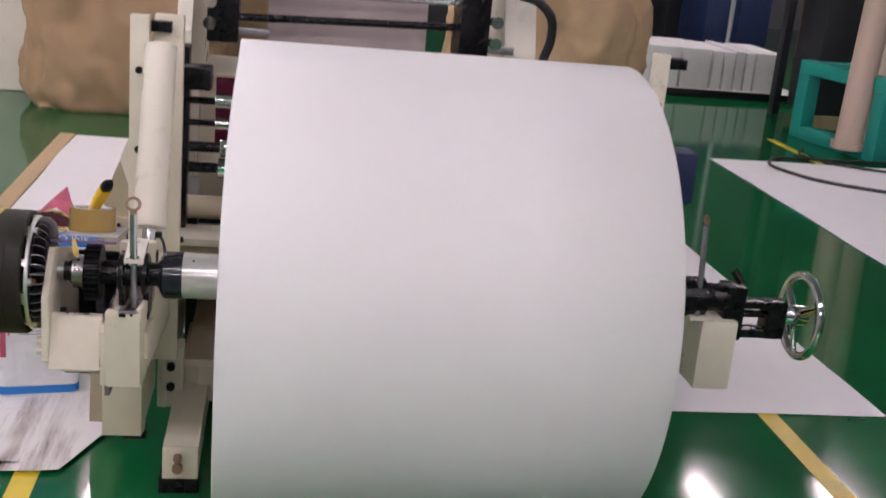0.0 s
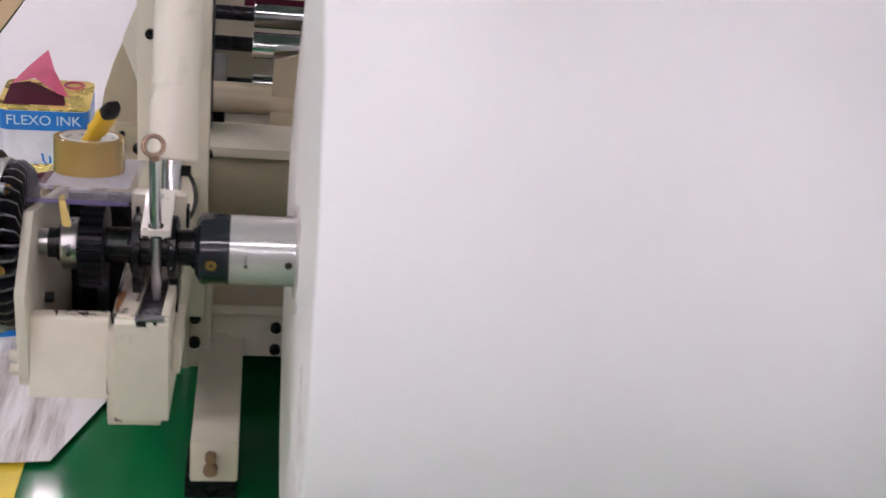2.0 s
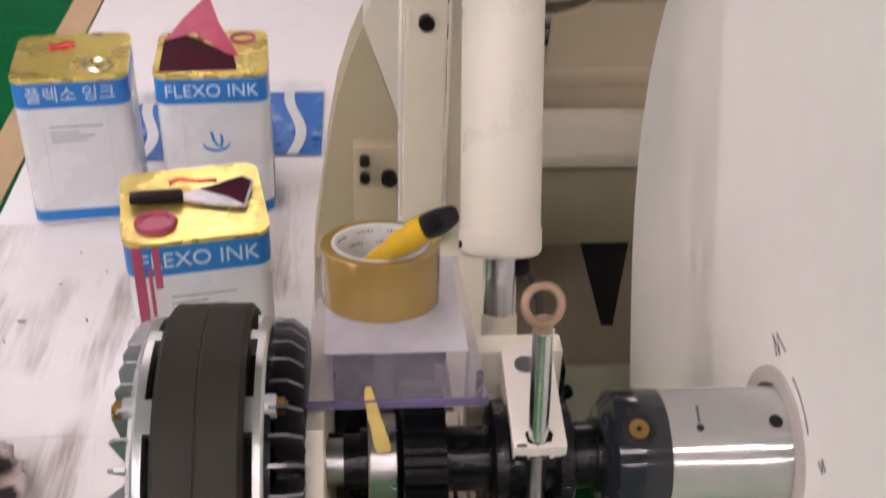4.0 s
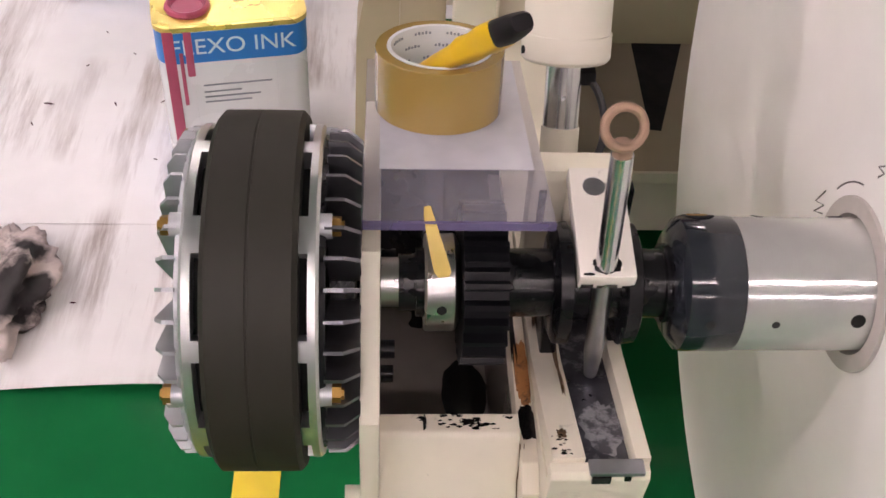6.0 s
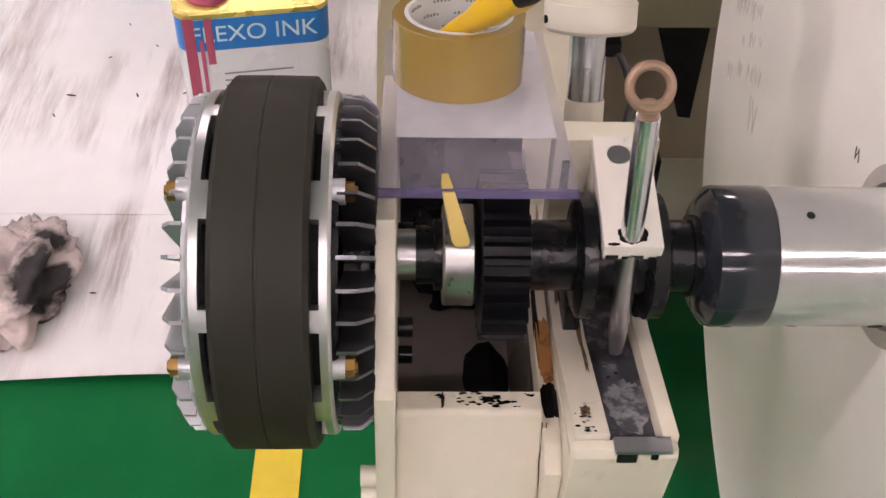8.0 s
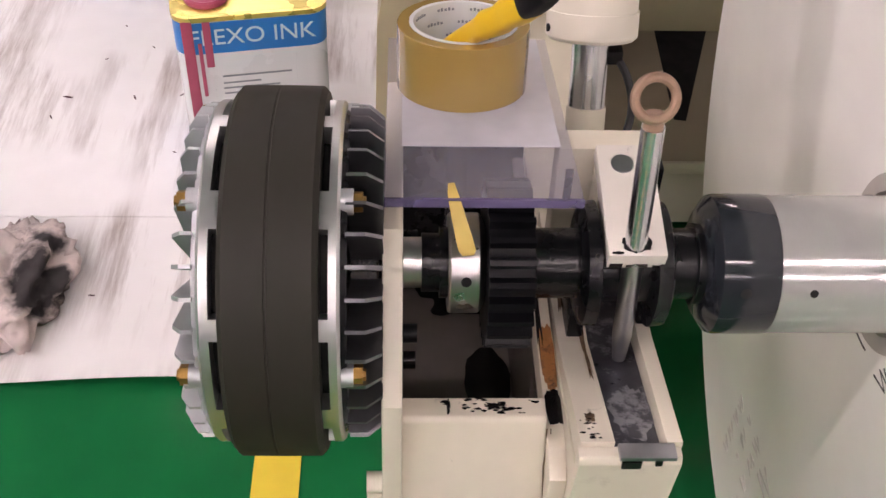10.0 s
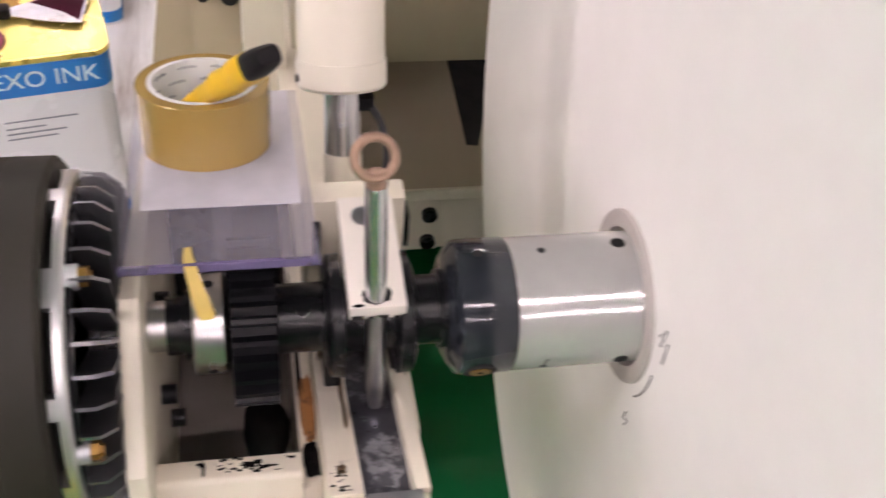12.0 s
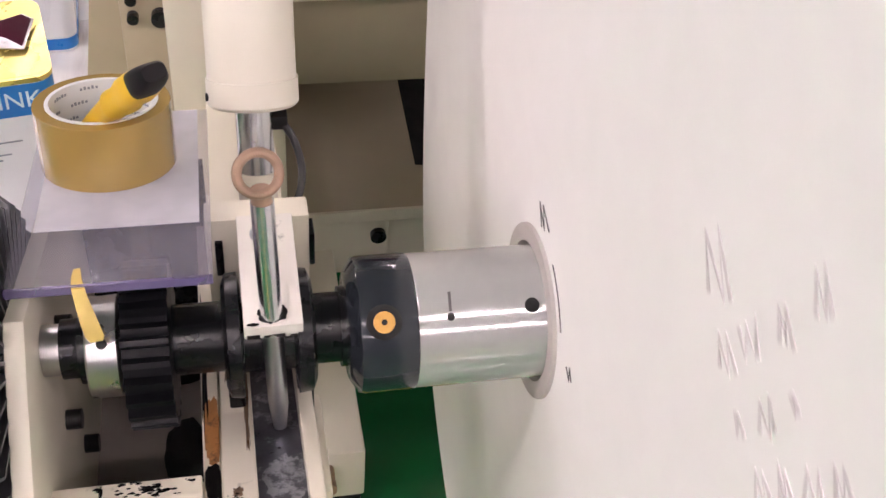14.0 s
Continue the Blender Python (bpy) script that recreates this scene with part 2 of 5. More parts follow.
WINE = mat("dark_ink_inside", (0.045, 0.006, 0.015), 0.6, vary=0.3, grain=20, spec=0.06)
REDRIM = mat("red_plastic", (0.55, 0.03, 0.03), 0.35, vary=0.1)
SACK = mat("brown_paper_wrap", (0.36, 0.24, 0.13), 0.7, vary=0.14, grain=9, bump=0.25)
SACKLIGHT = mat("pale_kraft_wrap", (0.50, 0.35, 0.20), 0.7, vary=0.14, grain=9, bump=0.25)
TEAL = mat("teal_machine_paint", (0.02, 0.27, 0.22), 0.4, vary=0.08, grain=15)
PINKPOST = mat("beige_post", (0.58, 0.45, 0.36), 0.4, vary=0.06)
WALL = mat("hall_wall", (0.16, 0.16, 0.17), 0.8, vary=0.15, grain=3)
PALEWALL = mat("white_hall_wall", (0.62, 0.61, 0.60), 0.8, vary=0.06, grain=2)
CEIL = mat("hall_ceiling", (0.24, 0.24, 0.25), 0.9, vary=0.06, grain=2)
DARK = mat("dark_machine", (0.018, 0.018, 0.022), 0.5, vary=0.3, grain=4)
NAVY = mat("navy_cover", (0.012, 0.02, 0.07), 0.5, vary=0.3, grain=5)
BOXBOARD = mat("cardboard", (0.30, 0.20, 0.11), 0.7, vary=0.12, grain=10)
WOODWEB = mat("printed_wood_web", (0.40, 0.34, 0.33), 0.5, vary=0.25, grain=5, bump=0.01)
WHITESTACK = mat("white_stock", (0.74, 0.72, 0.70), 0.7, vary=0.06, grain=12)
PENCIL = mat("pencil_marks", (0.10, 0.09, 0.09), 0.7, vary=0.1)
CARDBLUE = mat("blue_printed_card", (0.02, 0.14, 0.50), 0.3, vary=0.4, grain=30, stain=0.9, stain_color=(0.50, 0.66, 0.78), stain_scale=7, stain_lo=0.52)
CARDWHITE = mat("white_card", (0.80, 0.82, 0.84), 0.35, vary=0.04)
RAGPALE = soaked_cloth(((-1.375, 2.690, 0.055), (-1.385, 2.775, 0.030), (-1.46, 2.70, 0.012)))
HOSE = mat("black_hose", (0.015, 0.015, 0.016), 0.45, vary=0.1)
TUBE = glow("fluorescent_glow", (1.0, 0.85, 0.91), LAMP)


# ---- mesh helpers ----
def box(bm, x0, x1, y0, y1, z0, z1, bev=0.0, m=None):
    r = bmesh.ops.create_cube(bm, size=1)
    vs = r["verts"]
    bmesh.ops.scale(bm, vec=(x1 - x0, y1 - y0, z1 - z0), verts=vs)
    bmesh.ops.translate(bm, vec=((x0 + x1) / 2, (y0 + y1) / 2, (z0 + z1) / 2), verts=vs)
    if bev:
        es = list({e for v in vs for e in v.link_edges})
        g = bmesh.ops.bevel(bm, geom=es, offset=bev, segments=2, affect="EDGES", profile=0.6)
        vs = list({v for v in g["verts"]} | {v for v in vs if v.is_valid})
    if m is not None:
        bmesh.ops.transform(bm, matrix=m, verts=[v for v in vs if v.is_valid])
    return bm


def prism(bm, pts, x0, x1, bev=0.0):
    """A plate of outline pts (y, z) from x0 to x1."""
    a = [bm.verts.new((x0, y, z)) for y, z in pts]
    b = [bm.verts.new((x1, y, z)) for y, z in pts]
    n = len(pts)
    fs = [bm.faces.new(a), bm.faces.new(b[::-1])]
    for i in range(n):
        fs.append(bm.faces.new((a[i], b[i], b[(i + 1) % n], a[(i + 1) % n])))
    bmesh.ops.recalc_face_normals(bm, faces=fs)
    if bev:
        es = list({e for f in fs for e in f.edges})
        bmesh.ops.bevel(bm, geom=es, offset=bev, segments=2, affect="EDGES", profile=0.6)
    return bm


def lathe(bm, prof, n=48, y=AY, z=AZ, closed=False):
    """Turns the outline prof of (x, r) round the line along x through (y, z)."""
    rings = []
    for x, r in prof:
        if r <= 1e-6:
            rings.append([bm.verts.new((x, y, z))])
        else:
            rings.append([bm.verts.new((x, y + r * math.cos(2 * math.pi * i / n), z + r * math.sin(2 * math.pi * i / n))) for i in range(n)])
    fs = []
    pairs = list(zip(rings, rings[1:])) + ([(rings[-1], rings[0])] if closed else [])
    for p, q in pairs:
        for i in range(n):
            j = (i + 1) % n
            if len(p) == 1 and len(q) == 1:
                continue
            if len(p) == 1:
                fs.append(bm.faces.new((p[0], q[i], q[j])))
            elif len(q) == 1:
                fs.append(bm.faces.new((p[i], q[0], p[j])))
            else:
                fs.append(bm.faces.new((p[i], q[i], q[j], p[j])))
    bmesh.ops.recalc_face_normals(bm, faces=fs)
    return bm


def rod(bm, a, b, r, n=20, r2=None, caps=True):
    """A round bar from a to b."""
    a, b = Vector(a), Vector(b)
    m = Matrix.Translation((a + b) / 2) @ (b - a).to_track_quat("Z", "Y").to_matrix().to_4x4()
    bmesh.ops.create_cone(bm, cap_ends=caps, cap_tris=False, segments=n, radius1=r, radius2=r if r2 is None else r2, depth=(b - a).length, matrix=m)
    return bm


def hexbolt(bm, c, axis, r, h):
    c = Vector(c)
    return rod(bm, c, c + Vector(axis) * h, r, 6)


def ringmesh(bm, c, axis, big, small, n=32, k=10):
    q = Vector(axis).to_track_quat("Z", "Y").to_matrix()
    vs = []
    for i in range(n):
        a = 2 * math.pi * i / n
        row = []
        for j in range(k):
            b = 2 * math.pi * j / k
            p = Vector(((big + small * math.cos(b)) * math.cos(a), (big + small * math.cos(b)) * math.sin(a), small * math.sin(b)))
            row.append(bm.verts.new(Vector(c) + q @ p))
        vs.append(row)
    for i in range(n):
        for j in range(k):
            bm.faces.new((vs[i][j], vs[(i + 1) % n][j], vs[(i + 1) % n][(j + 1) % k], vs[i][(j + 1) % k]))
    return bm


def cord(bm, pts, r, n=8):
    """A bent round cord through pts, smoothed."""
    P = [Vector(p) for p in pts]
    dense = []
    for i in range(len(P) - 1):
        p0, p1, p2, p3 = P[max(i - 1, 0)], P[i], P[i + 1], P[min(i + 2, len(P) - 1)]
        for s in range(6):
            t = s / 6
            dense.append(0.5 * (2 * p1 + (p2 - p0) * t + (2 * p0 - 5 * p1 + 4 * p2 - p3) * t * t + (3 * p1 - p0 - 3 * p2 + p3) * t ** 3))
    dense.append(P[-1])
    rows = []
    for i, p in enumerate(dense):
        d = (dense[min(i + 1, len(dense) - 1)] - dense[max(i - 1, 0)]).normalized()
        q = d.to_track_quat("Z", "Y").to_matrix()
        rows.append([bm.verts.new(p + q @ Vector((r * math.cos(2 * math.pi * j / n), r * math.sin(2 * math.pi * j / n), 0))) for j in range(n)])
    for a, b in zip(rows, rows[1:]):
        for j in range(n):
            bm.faces.new((a[j], a[(j + 1) % n], b[(j + 1) % n], b[j]))
    bm.faces.new(rows[0][::-1])
    bm.faces.new(rows[-1])
    return bm


def ribbon(bm, pts, width_vec, thick_vec):
    """A thin strip along pts."""
    w, h = Vector(width_vec), Vector(thick_vec)
    rows = []
    for p in pts:
        p = Vector(p)
        rows.append([bm.verts.new(p), bm.verts.new(p + w), bm.verts.new(p + w + h), bm.verts.new(p + h)])
    fs = []
    for a, b in zip(rows, rows[1:]):
        for j in range(4):
            fs.append(bm.faces.new((a[j], a[(j + 1) % 4], b[(j + 1) % 4], b[j])))
    fs += [bm.faces.new(rows[0][::-1]), bm.faces.new(rows[-1])]
    bmesh.ops.recalc_face_normals(bm, faces=fs)
    return bm


def thing(name, loc, label, category, group="", kind=""):
    ob = new(name)
    ob.location = loc
    ob.empty_display_size = 0.05
    return tagged(ob, label, category, group, kind)


def finish(bm, sharp=0.6):
    for f in bm.faces:
        f.smooth = True
    for e in bm.edges:
        if len(e.link_faces) == 2 and e.calc_face_angle(0) > sharp:
            e.smooth = False


def part(name, bm, material, parent, label="", sharp=0.6):
    root = parent
    while root.parent:
        root = root.parent
    bmesh.ops.translate(bm, vec=-Vector(root.location), verts=bm.verts)
    finish(bm, sharp)
    me = bpy.data.meshes.new(name)
    bm.to_mesh(me)
    bm.free()
    me.materials.append(material)
    ob = new(name, me)
    ob.parent = parent
    return tagged(ob, label)


def lone(name, bm, material, label, category, group="", kind="", sharp=0.6):
    finish(bm, sharp)
    me = bpy.data.meshes.new(name)
    bm.to_mesh(me)
    bm.free()
    me.materials.append(material)
    return tagged(new(name, me), label, category, group, kind)


def B():
    return bmesh.new()


def writing(name, text, size, m, material, parent, label=""):
    """Raised lettering in the built-in font; m lays its plane."""
    cu = bpy.data.curves.new(name, "FONT")
    cu.body, cu.size, cu.align_x, cu.align_y, cu.extrude = text, size, "CENTER", "CENTER", 0.0004
    tmp = bpy.data.objects.new(name, cu)
    scene.collection.objects.link(tmp)
    me = bpy.data.meshes.new_from_object(tmp.evaluated_get(bpy.context.evaluated_depsgraph_get()))
    bpy.data.objects.remove(tmp)
    bm = B()
    bm.from_mesh(me)
    bpy.data.meshes.remove(me)
    bmesh.ops.transform(bm, matrix=m, verts=bm.verts)
    return part(name, bm, material, parent, label)


# ---- the hall ----
lone("floor", box(B(), -14, 14, -14, 20, -0.2, 0), GREEN, "glossy green epoxy factory floor", "floor", kind="structure")
lone("ceiling", box(B(), -14, 14, -14, 20, 6.2, 6.4), CEIL, "plain pale hall ceiling", "ceiling", kind="structure")
lone("wall_north", box(B(), -14, 14, 20, 20.3, -0.2, 6.4), WALL, "dim grey hall wall", "wall", kind="structure")
lone("wall_south", box(B(), -14, 14, -14.3, -14, -0.2, 6.4), WALL, "dim grey hall wall", "wall", kind="structure")
# unseen wall, kept white to bounce light onto the roll's left end
lone("wall_west", box(B(), -14.3, -14, -14, 20, -0.2, 6.4), PALEWALL, "unseen hall wall, white to bounce light", "wall", kind="structure")
lone("wall_east", box(B(), 14, 14.3, -14, 20, -0.2, 6.4), WALL, "dim grey hall wall", "wall", kind="structure")


def ceiling_light(x, y):
    t = thing("ceiling_light", (x, y, 5.6), "white twin-tube fluorescent light hung below the ceiling", "ceiling light", "rows of fluorescent lights")
    bm = B()
    prism(bm, [(y - 0.13, 5.60), (y - 0.05, 5.68), (y + 0.05, 5.68), (y + 0.13, 5.60)], x - 1.22, x + 1.22)
    part("housing", bm, CREAMCLEAN, t)
    for dy in (-0.055, 0.055):
        part("tube", rod(B(), (x - 1.2, y + dy, 5.575), (x + 1.2, y + dy, 5.575), 0.018, 10), TUBE, t, "glowing fluorescent tube")
    for dx in (-0.8, 0.8):
        part("hanger", rod(B(), (x + dx, y, 5.68), (x + dx, y, 6.2), 0.008, 6), STEEL, t)
    return t


first_light = ceiling_light(0, -2.5)
# the row at -9.0 is unseen, added to light the roll's front
for ry in (-2.5, -9.0):
    for k in range(-5, 3):
        if (k, ry) != (0, -2.5):
            copy_thing(first_light, pose(2.52 * k, ry, 5.6))
for x in (-10.1, -6.2, -2.3, 1.6, 5.5, 7.4, 11.3):
    copy_thing(first_light, pose(x, 11.7, 5.6, 0, 0, 90))
# two unseen lights added to brighten the paper and goods behind
for x in (-2.3, 5.5):
    copy_thing(first_light, pose(x, 8.2, 5.6, 0, 0, 90))
# unseen rows added on the left to brighten the roll's end face
for k in range(4):
    copy_thing(first_light, pose(-4.6 - 2.52 * k, 1.2, 5.6))
    copy_thing(first_light, pose(-4.6 - 2.52 * k, 4.6, 5.6))


# ---- floor markings and papers ----
def stripe(x0, x1, y0, y1):
    lone("floor_line", box(B(), x0, x1, y0, y1, 0, 0.002), YELLOW, "yellow painted line on the green floor", "floor marking", "yellow floor lines", "structure")


stripe(-1.02, -0.955, -6, 2.7)
stripe(1.305, 1.375, -6, 9)
stripe(-0.955, 1.305, 2.23, 2.285)
stripe(3.62, 3.69, 6.0, 8.3)


def sheet(name, pts, material, label, z=0.0025, th=0.0015):
    bm = B()
    a = [bm.verts.new((x, y, z + 0.004 * noise.noise((x * 2, y * 2, z * 50)))) for x, y in pts]
    b = [bm.verts.new((v.co.x, v.co.y, v.co.z + th)) for v in a]
    fs = [bm.faces.new(a), bm.faces.new(b)]
    for i in range(len(a)):
        j = (i + 1) % len(a)
        fs.append(bm.faces.new((a[i], a[j], b[j], b[i])))
    bmesh.ops.recalc_face_normals(bm, faces=fs)
    return lone(name, bm, material, label, "floor paper")


def soft_sheet(name, x0, x1, y0, y1, material, label, step=0.09, lift=0.006, seed=0.0, curl=0.0, base=0.004):
    """A big sheet lying on the floor, its edges a little wavy; curl lifts its front edge."""
    bm = B()
    nx, ny = max(2, round((x1 - x0) / step)), max(2, round((y1 - y0) / step))
    grid = {}
    for i in range(nx + 1):
        for j in range(ny + 1):
            x, y = x0 + (x1 - x0) * i / nx, y0 + (y1 - y0) * j / ny
            z = base + lift * max(0.0, noise.noise((x * 1.7 + seed, y * 1.7, seed)))
            z += curl * math.exp(-(y - y0) / 0.07) * (0.75 + noise.noise((x * 3.1, seed, 4)))
            grid[i, j] = bm.verts.new((x + 0.012 * noise.noise((y * 1.5, seed, 1)), y + 0.010 * noise.noise((x * 1.5, seed, 2)), z))
    for i in range(nx):
        for j in range(ny):
            bm.faces.new((grid[i, j], grid[i + 1, j], grid[i + 1, j + 1], grid[i, j + 1]))
    r = bmesh.ops.extrude_face_region(bm, geom=bm.faces[:])
    bmesh.ops.translate(bm, vec=(0, 0, 0.0012), verts=[v for v in r["geom"] if isinstance(v, bmesh.types.BMVert)])
    bmesh.ops.recalc_face_normals(bm, faces=bm.faces)
    return lone(name, bm, material, label, "floor paper")


soft_sheet("floor_paper", -2.1, -1.02, 2.53, 3.6, FLOORPAPER, "white paper sheet on the floor, smeared with grey ink", step=0.035, seed=1, curl=0.016)
soft_sheet("floor_paper", -2.08, -1.03, 2.891, 3.59, FLOORPAPER, "white paper sheet overlapping the first, smeared with grey ink", step=0.035, seed=1, base=0.0066)
sheet("floor_paper", [(-1.06, 2.49), (-0.905, 2.50), (-0.79, 2.80), (-0.74, 3.75), (-1.06, 3.75)], FLOORPAPER, "white paper offcut lying under the ink cans", 0.010)
soft_sheet("floor_paper", -1.60, -0.62, 3.55, 6.85, CLEANPAPER, "long clean white paper sheet beside the machine", seed=3)
soft_sheet("floor_paper", 0.85, 1.77, 2.985, 6.6, CLEANPAPER, "white paper sheet on the floor by the handwheel", seed=5)
soft_sheet("floor_paper", 2.77, 4.6, 4.0, 7.35, CLEANPAPER, "white paper sheet under a coiled black cable", seed=7)
lone("kraft_strip", box(B(), -1.70, -1.61, 3.3, 6.9, 0.0, 0.004), KRAFT, "brown kraft strip along the paper's edge", "paper strip")

# ---- the paper roll on its shaft ----
roll = thing("paper_roll", (0, AY, AZ), "large roll of white cupstock paper on the unwind shaft", "paper roll")
bm = B()
R0, XL, XR = 0.520, -0.457, 0.402
lathe(bm, [(XL, 0.068), (XL, R0 - 0.003), (XL + 0.003, R0), (-0.2, R0), (0.1, R0), (XR - 0.003, R0), (XR, R0 - 0.003), (XR, 0.068)], 160)
part("wound_paper", bm, ROLLPAPER, roll, sharp=1.0)
bm = B()
lathe(bm, [(XL - 0.0004, 0.068)] + [(XL - 0.0004, 0.068 + 0.064 * k) for k in range(1, 7)] + [(XL - 0.0004, R0 - 0.0035), (XL + 0.0004, R0 - 0.003), (XL + 0.0004, 0.068)], 160)
part("end_face", bm, ROLLEND, roll, "smooth cut end of the wound paper")
bm = B()
lathe(bm, [(XL - 0.0035, 0.0545), (XL - 0.0035, 0.0675), (XL - 0.0025, 0.068), (XR, 0.068), (XR, 0.0545)], 64, closed=True)
part("core", bm, COREBOARD, roll, "grey cardboard core tube")


def stroke(pts, w=0.0022, material=None):
    """A pencil stroke on the roll's end face, pts (y, z) from the axis."""
    bm = B()
    row = []
    for i, (y, z) in enumerate(pts):
        a, b = Vector(pts[max(i - 1, 0)]), Vector(pts[min(i + 1, len(pts) - 1)])
        d = (b - a).normalized()
        n = Vector((-d.y, d.x)) * w / 2
        row.append((bm.verts.new((XL - 0.0010, AY + y - n.x, AZ + z - n.y)), bm.verts.new((XL - 0.0010, AY + y + n.x, AZ + z + n.y))))
    for p, q in zip(row, row[1:]):
        bm.faces.new((p[0], p[1], q[1], q[0]))
    r = bmesh.ops.extrude_face_region(bm, geom=bm.faces[:])
    bmesh.ops.translate(bm, vec=(0.0008, 0, 0), verts=[v for v in r["geom"] if isinstance(v, bmesh.types.BMVert)])
    bmesh.ops.recalc_face_normals(bm, faces=bm.faces)
    part("pencil_mark", bm, material or PENCIL, roll, "pencil scribble")


def polar(r, a):
    return (-r * math.cos(radians(a)), r * math.sin(radians(a)))


def squiggle(r, a, size, n, seed):
    rng = random.Random(seed)
    base = polar(r, a)
    return [(base[0] + size * (i / n - 0.5) * 0.9 + rng.uniform(-1, 1) * size * 0.12, base[1] + size * (0.5 if i % 2 else -0.5) * rng.uniform(0.5, 1)) for i in range(n)]


# marks beside the core, at angles from the front that turn with the roll
stroke([polar(0.078, a) for a in range(-13, 26, 6)], 0.0013)
for r, a, s, n, sd in ((0.086, 50, 0.026, 5, 1), (0.097, -28, 0.013, 4, 2)):
    stroke(squiggle(r, a, s, n, sd), 0.0014)
PENCIL2 = mat("soft_pencil", (0.64, 0.60, 0.59), 0.8, vary=0.2, grain=60)
for k, (r, a, s, n) in enumerate(((0.347, 4, 0.030, 4), (0.347, -5, 0.026, 4), (0.375, -4, 0.026, 5), (0.408, -2.5, 0.026, 4), (0.440, -1, 0.024, 4), (0.358, -10, 0.014, 3), (0.385, -8.5, 0.024, 4), (0.412, -7, 0.012, 3),
                                  (0.378, -13.5, 0.024, 4), (0.400, -12.5, 0.024, 4), (0.424, -11.5, 0.024, 4), (0.445, -10.5, 0.022, 4))):
    stroke(squiggle(r + 0.004, a - 2 if k == 0 else a + 0.6, s * (1.25 if k == 0 else 0.85), n + 1, 20 + k), 0.0036, PENCIL2)

# the roll is wound unevenly: its cut end swells and sinks towards the rim
SWELL = ((38, 30, 0.0100), (172, 28, -0.0035))
for ob in roll.children:
    if not ob.name.startswith("core"):
        for v in ob.data.vertices:
            if v.co.x < XL + 0.02:
                turn = math.degrees(math.atan2(v.co.z, v.co.y))
                far = (math.hypot(v.co.y, v.co.z) / R0) ** 1.5
                for mid, wide, high in SWELL:
                    off = (turn - mid + 180) % 360 - 180
                    v.co.x += high * far * math.exp(-(off / wide) ** 2)

shaft = thing("unwind_shaft", (0, AY, AZ), "aluminium unwind shaft with a dark collar and a black gear", "machine shaft")
bm = B()
lathe(bm, [(-0.553, 0.0), (-0.553, 0.0500), (-0.5515, 0.0508), (0.53, 0.0508), (0.531, 0.050), (0.531, 0.0)], 64)
tube = part("shaft_tube", bm, SILVER, shaft, "bare turned aluminium tube")
for a in (0, 120, 240):
    p = polar(0.0490, a)
    q = polar(0.0512, a)
    part("vent_hole", rod(B(), (-0.530, AY + p[0], AZ + p[1]), (-0.530, AY + q[0], AZ + q[1]), 0.0030, 14), HOLE, shaft, "small dark hole")
    p, q = polar(0.047, a + 4), polar(0.0515, a + 4)
    part("grip_pad", rod(B(), (-0.470, AY + p[0], AZ + p[1]), (-0.470, AY + q[0], AZ + q[1]), 0.0055, 16), HOLE, shaft, "black rubber grip")
bm = B()
box(bm, -0.531, -0.529, AY - 0.0512, AY - 0.0505, AZ + 0.004, AZ + 0.018)
part("pen_tick", bm, PENCIL, shaft, "black pen tick")
bm = B()
lathe(bm, [(-0.601, 0.0), (-0.601, 0.040), (-0.594, 0.0505), (-0.590, 0.0515), (-0.556, 0.0515), (-0.5535, 0.0508), (-0.5535, 0.0)], 64)
collar = part("collar", bm, ANODISED, shaft, "dark anodised end collar")
p, q, q2 = polar(0.049, 0), polar(0.0517, 0), polar(0.0526, 0)
part("plug_seat", rod(B(), (-0.578, AY + p[0], AZ), (-0.578, AY + q[0], AZ), 0.0128, 24), HOLE, collar, "dark recess")
part("air_plug", rod(B(), (-0.578, AY + p[0], AZ), (-0.578, AY + q2[0], AZ), 0.0078, 20), BRASS, collar, "brass air valve plug")
bm = B()
rod(bm, (-0.578, AY - 0.0520, AZ), (-0.578, AY - 0.0530, AZ), 0.0022, 10)
part("valve_pin", bm, HOLE, collar)
for a in (120, 240):
    p, q = polar(0.049, a), polar(0.0517, a)
    part("screw_hole", rod(B(), (-0.578, AY + p[0], AZ + p[1]), (-0.578, AY + q[0], AZ + q[1]), 0.004, 12), HOLE, collar)
bm = B()
lathe(bm, [(-0.626, 0), (-0.626, 0.0262), (-0.606, 0.0262), (-0.606, 0.030), (-0.600, 0.030), (-0.600, 0)], 40)
part("neck", bm, BLACKSTEEL, shaft)
bm = B()
lathe(bm, [(-0.690, 0), (-0.690, 0.038), (-0.687, 0.0455), (-0.678, 0.0465), (-0.676, 0.028), (-0.640, 0.028), (-0.638, 0.0465), (-0.628, 0.0455), (-0.625, 0.038), (-0.625, 0)], 48)
part("bearing", bm, BLACKSTEEL, shaft, "black bearing housing ring")
bm = B()
lathe(bm, [(-0.726, 0), (-0.726, 0.0258), (-0.689, 0.0258), (-0.689, 0)], 40)
part("journal", bm, BLACKSTEEL, shaft)
bm = B()
NT = 25
for i in range(NT):
    a0 = 2 * math.pi * i / NT
    ring = []
    for da, r in ((0.0, 0.0545), (0.24, 0.0548), (0.38, 0.0620), (0.64, 0.0620), (0.78, 0.0548)):
        a = a0 + da * 2 * math.pi / NT
        ring.append((r * math.cos(a), r * math.sin(a)))
    if i == 0:
        outline = []
    outline += ring
prism(bm, [(AY + y, AZ + z) for y, z in outline], -0.7575, -0.7255)
